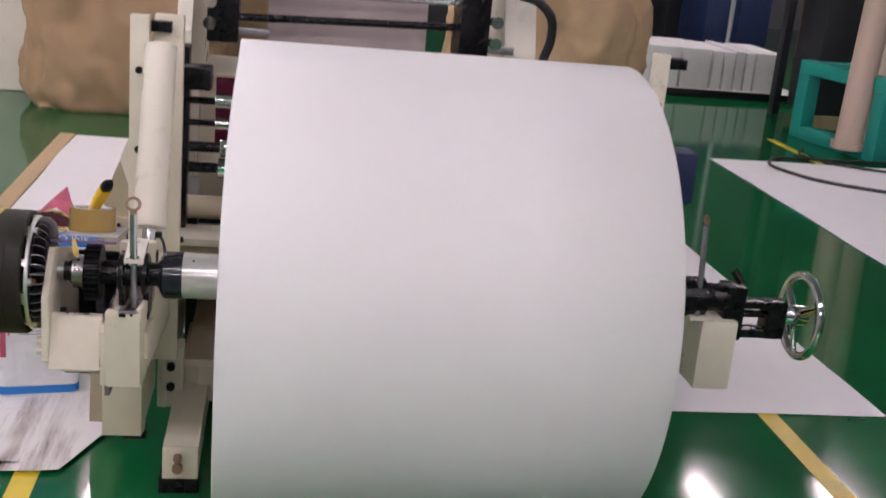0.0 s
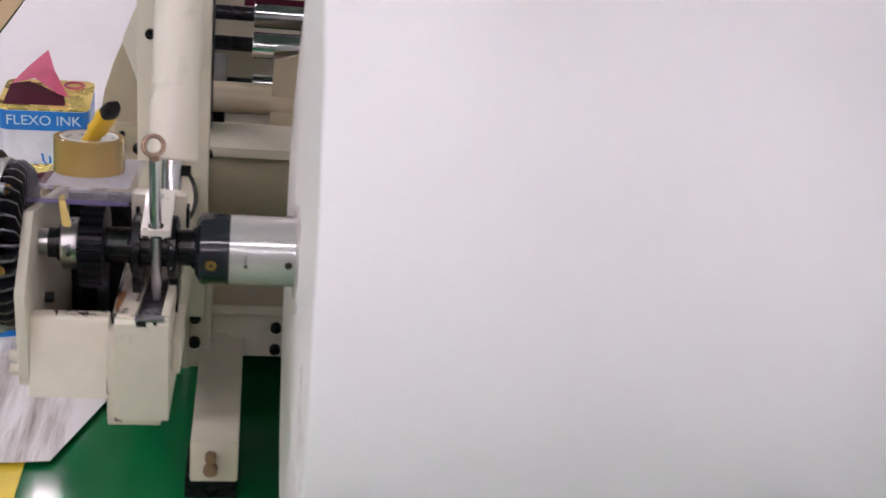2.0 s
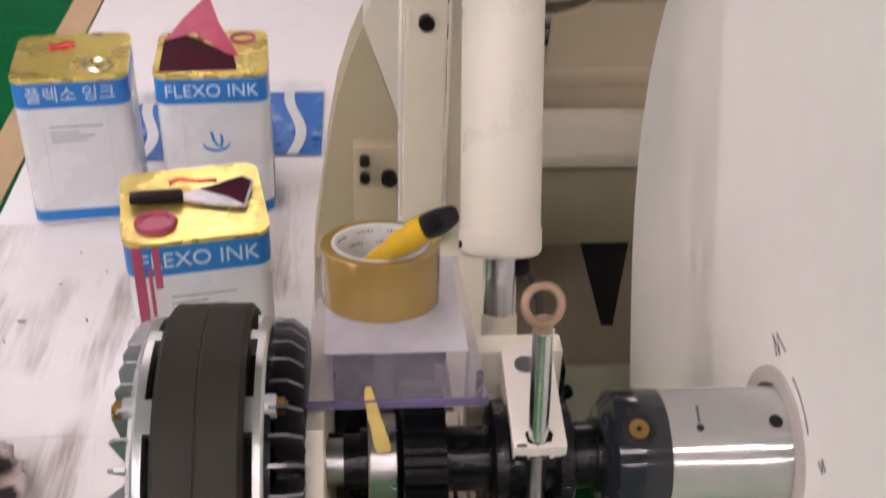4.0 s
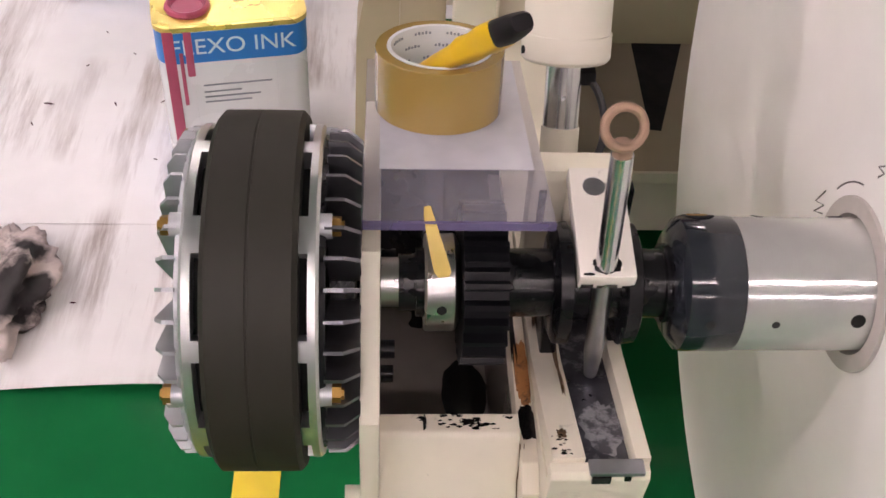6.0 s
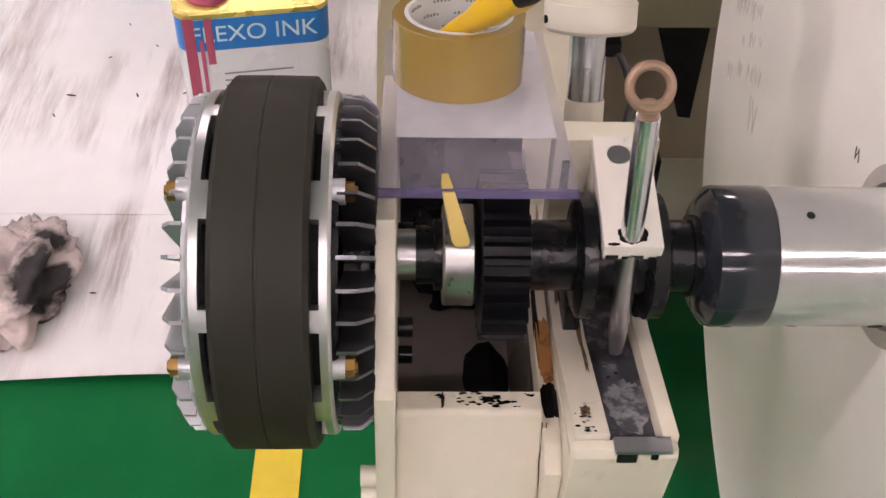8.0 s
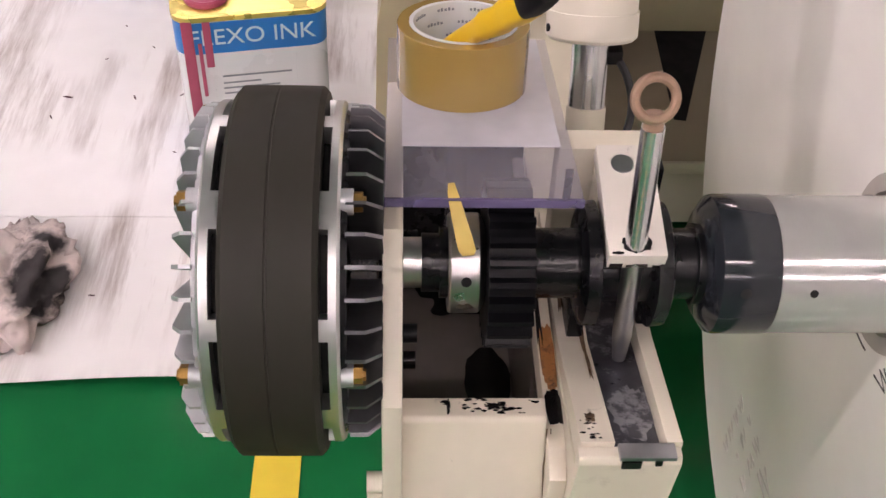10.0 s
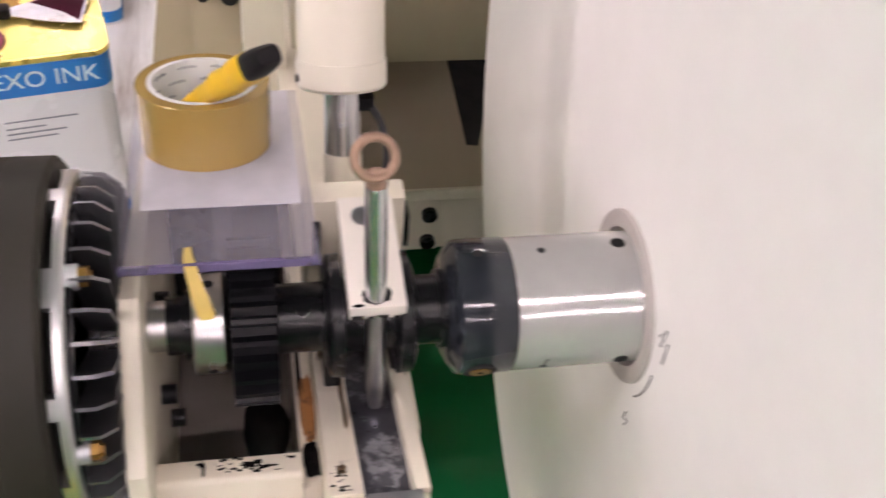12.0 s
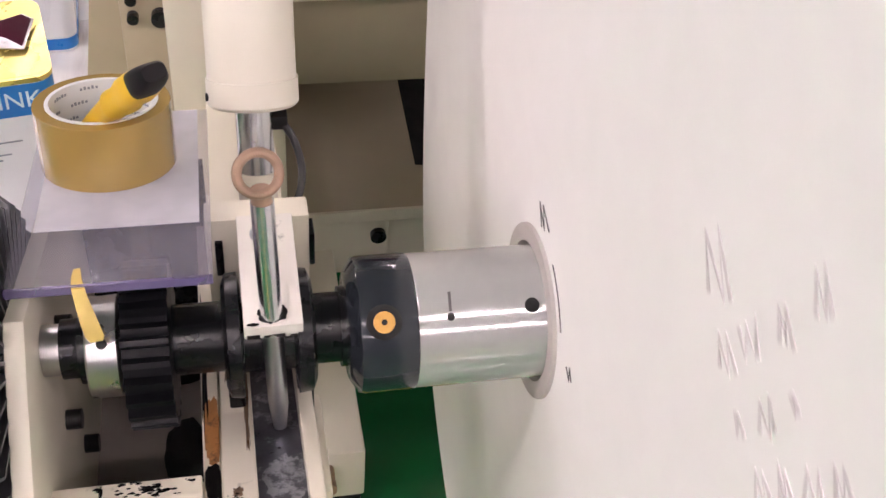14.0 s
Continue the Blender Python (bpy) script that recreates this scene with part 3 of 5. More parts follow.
part("gear", bm, GEARSTEEL, shaft, "oily black spur gear", 0.4)
bm = B()
lathe(bm, [(-0.784, 0), (-0.784, 0.0355), (-0.7825, 0.0368), (-0.7625, 0.0368), (-0.761, 0.0355), (-0.758, 0.03), (-0.758, 0)], 48)
ringp = part("lock_ring", bm, RINGSTEEL, shaft, "bright steel lock ring")
for a in (2, 122, 242):
    p, q = polar(0.0345, a), polar(0.0371, a)
    part("set_screw", rod(B(), (-0.772, AY + p[0], AZ + p[1]), (-0.772, AY + q[0], AZ + q[1]), 0.0038, 12), HOLE, ringp)
bm = B()
lathe(bm, [(-0.803, 0), (-0.803, 0.0215), (-0.790, 0.0215), (-0.790, 0.026), (-0.784, 0.026), (-0.784, 0)], 36)
part("spacer", bm, BLACKSTEEL, shaft)
bm = B()
lathe(bm, [(-0.816, 0), (-0.816, 0.0185), (-0.803, 0.0185), (-0.803, 0)], 36)
part("hub_sleeve", bm, RINGSTEEL, shaft, "bare steel sleeve")
part("stub", lathe(B(), [(-0.842, 0), (-0.842, 0.013), (-0.8162, 0.013), (-0.8162, 0)], 28), BLACKSTEEL, shaft)
bm = B()
lathe(bm, [(0.531, 0), (0.531, 0.047), (0.560, 0.047), (0.560, 0.026), (0.70, 0.026), (0.70, 0)], 40)
part("far_journal", bm, BLACKSTEEL, shaft)

# ---- powder brake ----
by, bz = AY - 0.004, AZ - 0.0045
brake = thing("powder_brake", (-0.9, by, bz), "finned aluminium powder brake with a dark band on the shaft end", "machine brake")
bm = B()
lathe(bm, [(-0.931, 0.10), (-0.931, 0.1285), (-0.9275, 0.1325), (-0.902, 0.1328), (-0.9015, 0.1322), (-0.9005, 0.1322), (-0.900, 0.1328), (-0.8725, 0.1325), (-0.869, 0.1285), (-0.869, 0.10)], 96, by, bz)
part("band", bm, RUBBER, brake, "dark grey round coil cover")
bm = B()
lathe(bm, [(-0.946, 0), (-0.946, 0.108), (-0.852, 0.108), (-0.852, 0)], 64, by, bz)
part("inner_drum", bm, HOLE, brake, "dark drum")
for side, xi, xo in (("left", -0.931, -0.945), ("right", -0.869, -0.856)):
    bm = B()
    s = -1 if side == "left" else 1
    xm = xi + s * abs(xo - xi) * 0.45
    lathe(bm, [(xm, 0.100), (xm, 0.1225), (xo - s * 0.002, 0.1225), (xo, 0.1205), (xo, 0.06), (xo - s * 0.003, 0.06)], 80, by, bz)
    flange = part("flange", bm, FLANGE, brake, "machined aluminium flange")
    for i in range(10):
        a0, wid = radians(i * 36 + 9), radians(12 if i % 2 else 7)
        pts = []
        for r in (0.109, 0.1225):
            arc = [(by + r * math.cos(a0 + wid * (k / 4 - 0.5)), bz + r * math.sin(a0 + wid * (k / 4 - 0.5))) for k in range(5)]
            pts += arc if r < 0.12 else arc[::-1]
        part("flange_tab", prism(B(), pts, min(xi, xm), max(xi, xm)), FLANGE, flange)
    bm = B()
    depth = 0.004
    # the right end disc and fins are darker than the left ones
    lathe(bm, [(xo, 0.0), (xo, 0.116), (xo + s * depth, 0.114), (xo + s * depth, 0.0)], 64, by, bz)
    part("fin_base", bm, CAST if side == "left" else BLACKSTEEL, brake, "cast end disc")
    for i in range(36):
        a = radians(i * 10 + 4)
        d = 0.0135 if side == "left" else 0.0235
        bm = B()
        f0, f1 = (xo + s * 0.003), (xo + s * (0.003 + d))
        pr = [(f0, 0.045), (f0, 0.1195), (f0 + s * d * 0.55, 0.1195), (f1, 0.111), (f1, 0.045)]
        v0 = [bm.verts.new((x, by + r * math.cos(a) + 0.0013 * math.sin(a), bz + r * math.sin(a) - 0.0013 * math.cos(a))) for x, r in pr]
        v1 = [bm.verts.new((x, by + r * math.cos(a) - 0.0013 * math.sin(a), bz + r * math.sin(a) + 0.0013 * math.cos(a))) for x, r in pr]
        fs = [bm.faces.new(v0), bm.faces.new(v1[::-1])]
        for k in range(5):
            fs.append(bm.faces.new((v0[k], v1[k], v1[(k + 1) % 5], v0[(k + 1) % 5])))
        bmesh.ops.recalc_face_normals(bm, faces=fs)
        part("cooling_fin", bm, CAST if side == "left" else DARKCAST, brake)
    for a in (8, 68, 128, 188, 248, 308):
        a = radians(a)
        cy, cz = by - 0.112 * math.cos(a), bz + 0.112 * math.sin(a)
        boss = part("boss", rod(B(), (xo, cy, cz), (xo + s * 0.008, cy, cz), 0.0085, 18), CAST, brake)
        bm = B()
        hexbolt(bm, (xo + s * 0.008, cy, cz), (s, 0, 0), 0.0070, 0.006)
        hexbolt(bm, (xo + s * 0.014, cy, cz), (s, 0, 0), 0.0040, 0.002)
        part("bolt", bm, BRASS, boss, "yellow zinc hex bolt")
bm = B()
lathe(bm, [(-0.962, 0), (-0.962, 0.030), (-0.945, 0.034), (-0.945, 0)], 32, by, bz)
part("hub", bm, CAST, brake)
part("hub", lathe(B(), [(-0.853, 0), (-0.853, 0.046), (-0.8345, 0.046), (-0.8335, 0.044), (-0.8335, 0)], 36, by, bz), BLACKSTEEL, brake, "black inner hub")

# ---- the cradle arm that carries the shaft ----
arm = thing("cradle_arm", (-0.70, 2.1, 0.5), "cream painted cradle arm with an oily tray under the shaft", "machine arm")
part("side_plate", prism(B(), [(1.935, 0.570), (1.935, 0.712), (2.022, 0.794), (2.310, 0.708), (2.310, 0.462), (2.130, 0.470)], -0.8305, -0.8165, 0.0025), CREAM, arm)
part("front_wall", prism(B(), [(1.926, 0.556), (1.962, 0.661), (1.965, 0.664), (1.982, 0.664), (1.982, 0.562), (2.118, 0.4755), (2.116, 0.4685), (1.962, 0.546)], -0.8165, -0.7125, 0.0015), DIRTYCREAM, arm, "cream wall with oil specks along its top")
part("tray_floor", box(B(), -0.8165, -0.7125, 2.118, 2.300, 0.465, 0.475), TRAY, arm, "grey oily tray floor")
part("back_wall", box(B(), -0.8165, -0.7015, 2.300, 2.310, 0.465, 0.700), BLACKSTEEL, arm, "black back wall of the tray")
part("arm_body", prism(B(), [(1.9170, 0.694), (1.9085, 0.694), (1.9055, 0.688), (1.929, 0.518), (2.40, 0.456), (2.76, 0.40), (2.76, 0.60), (2.20, 0.627), (2.12, 0.631), (1.9173, 0.674)], -0.6990, -0.6290, 0.0015), CREAM, arm)
part("pedestal", box(B(), -0.782, -0.681, 2.433, 2.76, 0.150, 0.46, 0.004), CREAM, arm)
part("plinth", box(B(), -0.765, -0.700, 2.715, 2.755, 0.0, 0.15), BLACKSTEEL, arm, "dark plinth")
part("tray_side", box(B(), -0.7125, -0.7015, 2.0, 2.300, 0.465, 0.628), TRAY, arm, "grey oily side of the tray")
part("rust_ledge", prism(B(), [(1.9320, 0.520), (1.9262, 0.640), (1.946, 0.652), (2.20, 0.652), (2.20, 0.520)], -0.7120, -0.6992, 0.0012), DIRTYCREAM, arm, "cream ledge streaked with oil and rust")
part("rib", prism(B(), [(1.9177, 0.640), (1.9177, 0.6975), (2.04, 0.660), (2.20, 0.652), (2.20, 0.632), (2.0, 0.632)], -0.6972, -0.6735, 0.0015), DIRTYCREAM, arm, "cream rib speckled with oil")
part("cheek", prism(B(), [(1.9177, 0.675), (1.9177, 0.6970), (2.03, 0.676), (2.12, 0.668), (2.12, 0.632)], -0.6390, -0.6275, 0.0015), CREAM, arm)
part("channel_floor", prism(B(), [(1.9180, 0.676), (1.9180, 0.6820), (2.12, 0.6395), (2.20, 0.6385), (2.20, 0.633), (2.12, 0.6335)], -0.6733, -0.6392), DARKSTEEL, arm, "worn dark steel slideway")
part("side_lug", box(B(), -0.6285, -0.6170, 1.985, 2.085, 0.560, 0.622, 0.004), CREAM, arm)
part("stop_bar", box(B(), -0.6725, -0.6340, 1.9040, 1.9165, 0.6943, 0.6985, 0.0012), STEEL, arm, "bare steel stop bar")


def rib_top(y):
    return 0.6980 - 0.31 * (y - 1.9177) if y < 2.04 else 0.660 - 0.05 * (y - 2.04)


def smear(name, cx, cy, z, rx, ry, material, seed, label="", rough=0.35, n=40):
    """A thin patch of grease or rust with a ragged outline."""
    bm = B()
    vs = []
    for i in range(n):
        a = 2 * math.pi * i / n
        k = 1 + rough * noise.noise((math.cos(a) * 1.6, math.sin(a) * 1.6, seed)) + rough * 0.7 * noise.noise((math.cos(a) * 5, math.sin(a) * 5, seed))
        vs.append(bm.verts.new((cx + rx * k * math.copysign(abs(math.cos(a)) ** 0.7, math.cos(a)), cy + ry * k * math.copysign(abs(math.sin(a)) ** 0.7, math.sin(a)), 0.0)))
    top = bm.verts.new((cx, cy, 0.0))
    for v in vs + [top]:
        v.co.z = rib_top(v.co.y) + 0.0006 if z is None else z + (0.0004 if v is top else 0.0)
    for i in range(n):
        bm.faces.new((top, vs[i], vs[(i + 1) % n]))
    return part(name, bm, material, arm, label, 3)


SCUFF = mat("scuffed_steel", (0.40, 0.40, 0.43), 0.5, 0.45, vary=0.35, grain=70, bump=0.3, stain=0.95, stain_color=(0.10, 0.10, 0.115), stain_scale=70, stain_lo=0.45)
bm = B()
ring = []
for i in range(48):
    a = 2 * math.pi * i / 48
    k = 1 + 0.30 * noise.noise((math.cos(a) * 2, math.sin(a) * 2, 6.6)) + 0.25 * noise.noise((math.cos(a) * 7, math.sin(a) * 7, 1.2))
    y = 1.962 + 0.027 * k * math.sin(a)
    ring.append(bm.verts.new((-0.6535 + 0.0145 * k * math.cos(a), y, 0.6827 - 0.2104 * (y - 1.918))))
mid = bm.verts.new((-0.6535, 1.962, 0.6827 - 0.2104 * 0.044))
for i in range(48):
    bm.faces.new((mid, ring[i], ring[(i + 1) % 48]))
part("scuff", bm, SCUFF, arm, "pale scratched patch worn into the slideway", 3)
part("oil_spill", box(B(), -0.6705, -0.6570, 1.9036, 1.9058, 0.6860, 0.6935, 0.0008), OIL, arm, "black grease under the stop bar")
part("oil_spill", box(B(), -0.6480, -0.6430, 1.9040, 1.9060, 0.6885, 0.6935, 0.0008), OIL, arm, "black grease under the stop bar")
smear("rust_patch", -0.7048, 2.032, 0.6523, 0.0060, 0.033, RUST, 1.3, "orange rusted oily patch", 0.2)
smear("oil_spill", -0.7048, 1.982, 0.6526, 0.0066, 0.017, OIL, 4.1, "black oil smear", 0.22)
smear("oil_spill", -0.6870, 1.945, None, 0.0034, 0.0040, STAINBROWN, 2.9, "brown oil stain", 0.8)
smear("oil_spill", -0.6780, 2.040, None, 0.0018, 0.050, STAINBROWN, 1.9, "brown oil stain", 0.8, 60)
smear("oil_spill", -0.7090, 2.105, 0.6525, 0.0024, 0.065, OIL, 7.7, "black oil smear", 0.7)
smear("oil_spill", -0.6900, 2.100, None, 0.0040, 0.030, STAINBROWN, 9.2, "brown oil stain", 0.7)
smear("oil_spill", -0.7480, 1.9745, 0.6642, 0.0075, 0.0024, OIL, 5.5, "black oil smear", 0.9, 60)
smear("oil_spill", -0.7830, 1.9745, 0.6642, 0.0010, 0.0060, OIL, 2.5, "black oil smear", 0.6)
# black patch across the tray floor in front of its back wall
smear("oil_spill", -0.7480, 2.268, 0.4756, 0.050, 0.026, OIL, 6.1, "black patch in the tray's back corner", 0.4)
for dx, w in ((0.0, 0.0011), (0.0032, 0.0006)):
    bm = B()
    ribbon(bm, [(-0.7128 + dx + 0.0008 * math.sin(k * 2.1), 1.9600 - 0.0054 * k, 0.6560 - 0.0158 * k) for k in range(7)], (w, 0, 0), (0, -0.0005, 0.0002))
    part("oil_run", bm, STAINBROWN, arm, "brown oil run down the seam")
for (y, z) in ((2.108, 0.702), (2.072, 0.633), (2.116, 0.548)):
    part("bolt_head", rod(B(), (-0.8165, y, z), (-0.8045, y, z), 0.0080, 18), BLACKSTEEL, arm, "black socket bolt")
for z in (0.612, 0.590):
    part("hinge_knuckle", rod(B(), (-0.842, 1.945, z), (-0.830, 1.945, z), 0.008, 14), CREAM, arm)
for x0 in (-0.690, -0.638):
    part("saddle", box(B(), x0, x0 + 0.0125, 2.045, 2.12, 0.628, 0.692, 0.002), BLACKSTEEL, arm, "black bearing saddle")
random.seed(4)
bm = B()
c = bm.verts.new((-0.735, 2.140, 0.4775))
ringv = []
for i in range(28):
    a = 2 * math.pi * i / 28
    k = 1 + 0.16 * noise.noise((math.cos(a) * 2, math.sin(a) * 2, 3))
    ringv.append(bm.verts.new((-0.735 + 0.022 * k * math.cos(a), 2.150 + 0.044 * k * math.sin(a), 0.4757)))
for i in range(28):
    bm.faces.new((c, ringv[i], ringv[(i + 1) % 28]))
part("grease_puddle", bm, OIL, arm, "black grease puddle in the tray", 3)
for i in range(44):
    x, y, zz = random.gauss(-0.752, 0.016), random.uniform(1.967, 1.981), 0.6640
    if i > 30:
        x, y = random.gauss(-0.688, 0.005), random.uniform(1.919, 1.950)
        zz = rib_top(y) + 0.0004
    bm = B()
    rr = random.uniform(0.0004, 0.0015)
    vs = [bm.verts.new((x + rr * 2.0 * math.cos(k) * random.uniform(0.5, 1.4), y + rr * math.sin(k) * random.uniform(0.5, 1.3), zz + 0.0004)) for k in [2 * math.pi * q / 9 for q in range(9)]]
    bm.faces.new(vs)
    part("oil_drip", bm, OIL, arm)

# clamp with its eye pin
clamp = thing("clamp_block", (-0.655, 2.07, 0.78), "cream steel clamp block over the bearing, speckled with grease", "clamp")
tilt = Matrix.Translation((-0.655, 2.018, 0.768)) @ Matrix.Rotation(radians(12), 4, "X")
part("block", box(B(), -0.0205, 0.0205, 0, 0.098, -0.0075, 0.0075, 0.0012, tilt), CLAMPPAINT, clamp)
bm = B()
rod(bm, (-0.003, 0.080, 0.0070), (-0.003, 0.080, 0.0080), 0.0085, 20)
bmesh.ops.transform(bm, matrix=tilt, verts=bm.verts)
part("socket_hole", bm, STEEL, clamp, "dark socket screw")
part("clamp_foot", box(B(), -0.672, -0.638, 2.095, 2.125, 0.66, 0.782, 0.002), CREAM, clamp)
part("trunnion", box(B(), -0.6990, -0.6205, 2.1265, 2.150, 0.650, 0.780, 0.002), CREAM, clamp, "cream cross block")
part("pin_end", box(B(), -0.6925, -0.6865, 2.1225, 2.1262, 0.727, 0.761, 0.001), BLACKSTEEL, clamp, "black pin end")
part("pin_end", box(B(), -0.6203, -0.6160, 2.128, 2.148, 0.727, 0.759, 0.001), BLACKSTEEL, clamp, "black pin end")
for u, w, rx, ry, sd in ((0.0, 0.0105, 0.0100, 0.0085, 2.2), (-0.014, 0.0022, 0.0040, 0.0014, 5.1)):
    bm = B()
    ring = []
    for i in range(36):
        a = 2 * math.pi * i / 36
        k = 1 + 0.35 * noise.noise((math.cos(a) * 3, math.sin(a) * 3, sd))
        ring.append(bm.verts.new((u + rx * k * math.cos(a), max(w + ry * k * math.sin(a), 0.0008), 0.0078)))
    bm.faces.new(ring)
    bmesh.ops.transform(bm, matrix=tilt, verts=bm.verts)
    part("grease_ring" if u == 0 else "grease_spot", bm, OIL, clamp, "black grease")
for u, k in ((-0.014, 0.009), (-0.004, 0.006), (0.004, 0.008), (0.014, 0.005)):
    part("grease_spot", box(B(), u - k / 2, u + k / 2, -0.0004, 0.0004, -0.0068, -0.0068 + k * 0.5, 0, tilt), OIL, clamp, "black grease")
pin = thing("eye_pin", (-0.656, 2.032, 0.77), "chrome locking pin with a rusty ring, stuck through the clamp", "locking pin")
part("pin_shank", rod(B(), (-0.658, 2.034, 0.873), (-0.6555, 2.026, 0.762), 0.0078, 24), PINSTEEL, pin, "chrome shank")
bm = B()
rod(bm, (-0.6555, 2.026, 0.762), (-0.654, 2.021, 0.690), 0.0074, 20)
rod(bm, (-0.654, 2.021, 0.690), (-0.6535, 2.019, 0.6655), 0.0074, 20, 0.005)
part("pin_tip", bm, STEEL, pin, "worn steel tip")
bm = B()
ringmesh(bm, (-0.6595, 2.036, 0.8935), (0.12, -0.86, 0.5), 0.0135, 0.0034)
part("pin_ring", bm, COPPER, pin, "rusty copper-coloured ring")
part("ring_boss", rod(B(), (-0.6585, 2.035, 0.882), (-0.658, 2.034, 0.8725), 0.0068, 16), COPPER, pin)

# ---- cover plate and the tape on it ----
SLOPE = Matrix.Translation((-0.7615, 2.037, 0.8035)) @ Matrix.Rotation(radians(-9.5), 4, "X")
cover = thing("cover_plate", (-0.76, 2.17, 0.76), "clear acrylic cover plate sloping over the gear", "cover plate")
part("pane", box(B(), -0.0680, 0.0680, 0.0035, 0.264, -0.0030, 0.0030, 0, SLOPE), ACRYLIC, cover)
part("front_edge", box(B(), -0.0680, 0.0680, 0.0, 0.0030, -0.0030, 0.0030, 0, SLOPE), EDGE, cover, "violet cut edge")
part("film", box(B(), -0.0560, 0.0600, 0.0725, 0.262, 0.0034, 0.0040, 0, SLOPE), FILM, cover, "milky protective film")
part("rear_stay", box(B(), -0.775, -0.755, 2.288, 2.2995, 0.475, 0.7580, 0.002), ACRYLIC, cover)
tape = thing("tape_roll", tuple(SLOPE @ Vector((-0.0085, 0.1755, 0.0045))), "roll of brown packing tape on the acrylic cover", "tape")
TC = SLOPE @ Matrix.Translation((-0.0085, 0.1755, 0.0042))


def tub(prof, n=56):
    bm = B()
    rings = [[bm.verts.new(TC @ Vector((r * math.cos(2 * math.pi * i / n), r * math.sin(2 * math.pi * i / n), z))) for i in range(n)] for r, z in prof]
    fs = []
    for p, q in zip(rings, rings[1:] + rings[:1]):
        for i in range(n):
            fs.append(bm.faces.new((p[i], p[(i + 1) % n], q[(i + 1) % n], q[i])))
    bmesh.ops.recalc_face_normals(bm, faces=fs)
    return bm


part("wound_tape", tub([(0.0425, 0.0), (0.0518, 0.0), (0.0518, 0.0515), (0.0513, 0.0521), (0.0425, 0.0521)]), TAPE, tape)
core = part("tape_core", tub([(0.0392, 0.0), (0.0424, 0.0), (0.0424, 0.0527), (0.0392, 0.0527)]), TAPECORE, tape, "white printed paper core")
for row, z in enumerate((0.047, 0.036, 0.025)):
    for i in range(9):
        a = radians(20 + i * 40 + row * 14)
        bm = B()
        for w in range(5):
            a2 = a + radians(4.6 * w)
            box(bm, -0.0009, 0.0009, -0.0003, 0.0003, -0.0013, 0.0013 if w % 2 else 0.0006, 0, TC @ Matrix.Translation((0.0389 * math.cos(a2), 0.0389 * math.sin(a2), z)) @ Matrix.Rotation(a2 + math.pi / 2, 4, "Z"))
        part("print_bar", bm, GREYINK, core)
knife = thing("utility_knife", (-0.772, 2.25, 0.76), "yellow and black utility knife standing in the tape roll", "knife")
ka, kb = Vector((-0.785, 2.232, 0.795)), Vector((-0.7195, 2.1165, 0.921))
kd = (kb - ka).normalized()
kq = kd.to_track_quat("Z", "Y").to_matrix().to_4x4()
KN = (kb - ka).length
for name, prof, material, lab in (
        ("knife_body", [(0.0, 0.009, 0.006), (0.05, 0.0115, 0.008), (0.085, 0.0120, 0.009), (0.098, 0.0150, 0.011), (KN - 0.070, 0.0125, 0.0098), (KN - 0.052, 0.0142, 0.0116), (KN - 0.036, 0.0136, 0.0110), (KN - 0.026, 0.0122, 0.0094)], YELLOWPLASTIC, ""),
        ("knife_cap", [(KN - 0.036, 0.0110, 0.0088), (KN - 0.032, 0.0128, 0.0104), (KN - 0.020, 0.0124, 0.0096), (KN - 0.009, 0.0108, 0.0080), (KN - 0.004, 0.0085, 0.0058)], BLACKPLASTIC, "black rounded cap")):
    bm = B()
    rows = [[bm.verts.new(Matrix.Translation(ka) @ kq @ Vector((a * math.copysign(abs(math.cos(t)) ** 0.6, math.cos(t)), b * math.copysign(abs(math.sin(t)) ** 0.6, math.sin(t)), h)))
             for t in [2 * math.pi * k / 20 + 0.01 for k in range(20)]] for h, a, b in prof]
    for p, q in zip(rows, rows[1:]):
        for k in range(20):
            bm.faces.new((p[k], p[(k + 1) % 20], q[(k + 1) % 20], q[k]))
    bm.faces.new(rows[0][::-1]), bm.faces.new(rows[-1])
    bmesh.ops.recalc_face_normals(bm, faces=bm.faces)
    part(name, bm, material, knife, lab)
bm = B()
rows = []
for x, y, z, w in ((-0.7835, 2.058, 0.8035, 0.0022), (-0.7830, 2.046, 0.8060, 0.0034), (-0.7815, 2.036, 0.8050, 0.0042), (-0.7785, 2.027, 0.7970, 0.0050), (-0.7755, 2.020, 0.7880, 0.0058), (-0.7730, 2.0155, 0.7800, 0.0060), (-0.7722, 2.0140, 0.7765, 0.0040)):
    rows.append([bm.verts.new((x - w, y, z)), bm.verts.new((x + w, y + 0.001, z)), bm.verts.new((x + w, y + 0.0005, z + 0.0006)), bm.verts.new((x - w, y - 0.0005, z + 0.0006))])
for p, q in zip(rows, rows[1:]):
    for k in range(4):
        bm.faces.new((p[k], p[(k + 1) % 4], q[(k + 1) % 4], q[k]))
bm.faces.new(rows[0][::-1]), bm.faces.new(rows[-1])
bmesh.ops.recalc_face_normals(bm, faces=bm.faces)
lone("tape_scrap", bm, MASKING, "scrap of yellow masking tape hanging off the cover plate", "tape scrap")

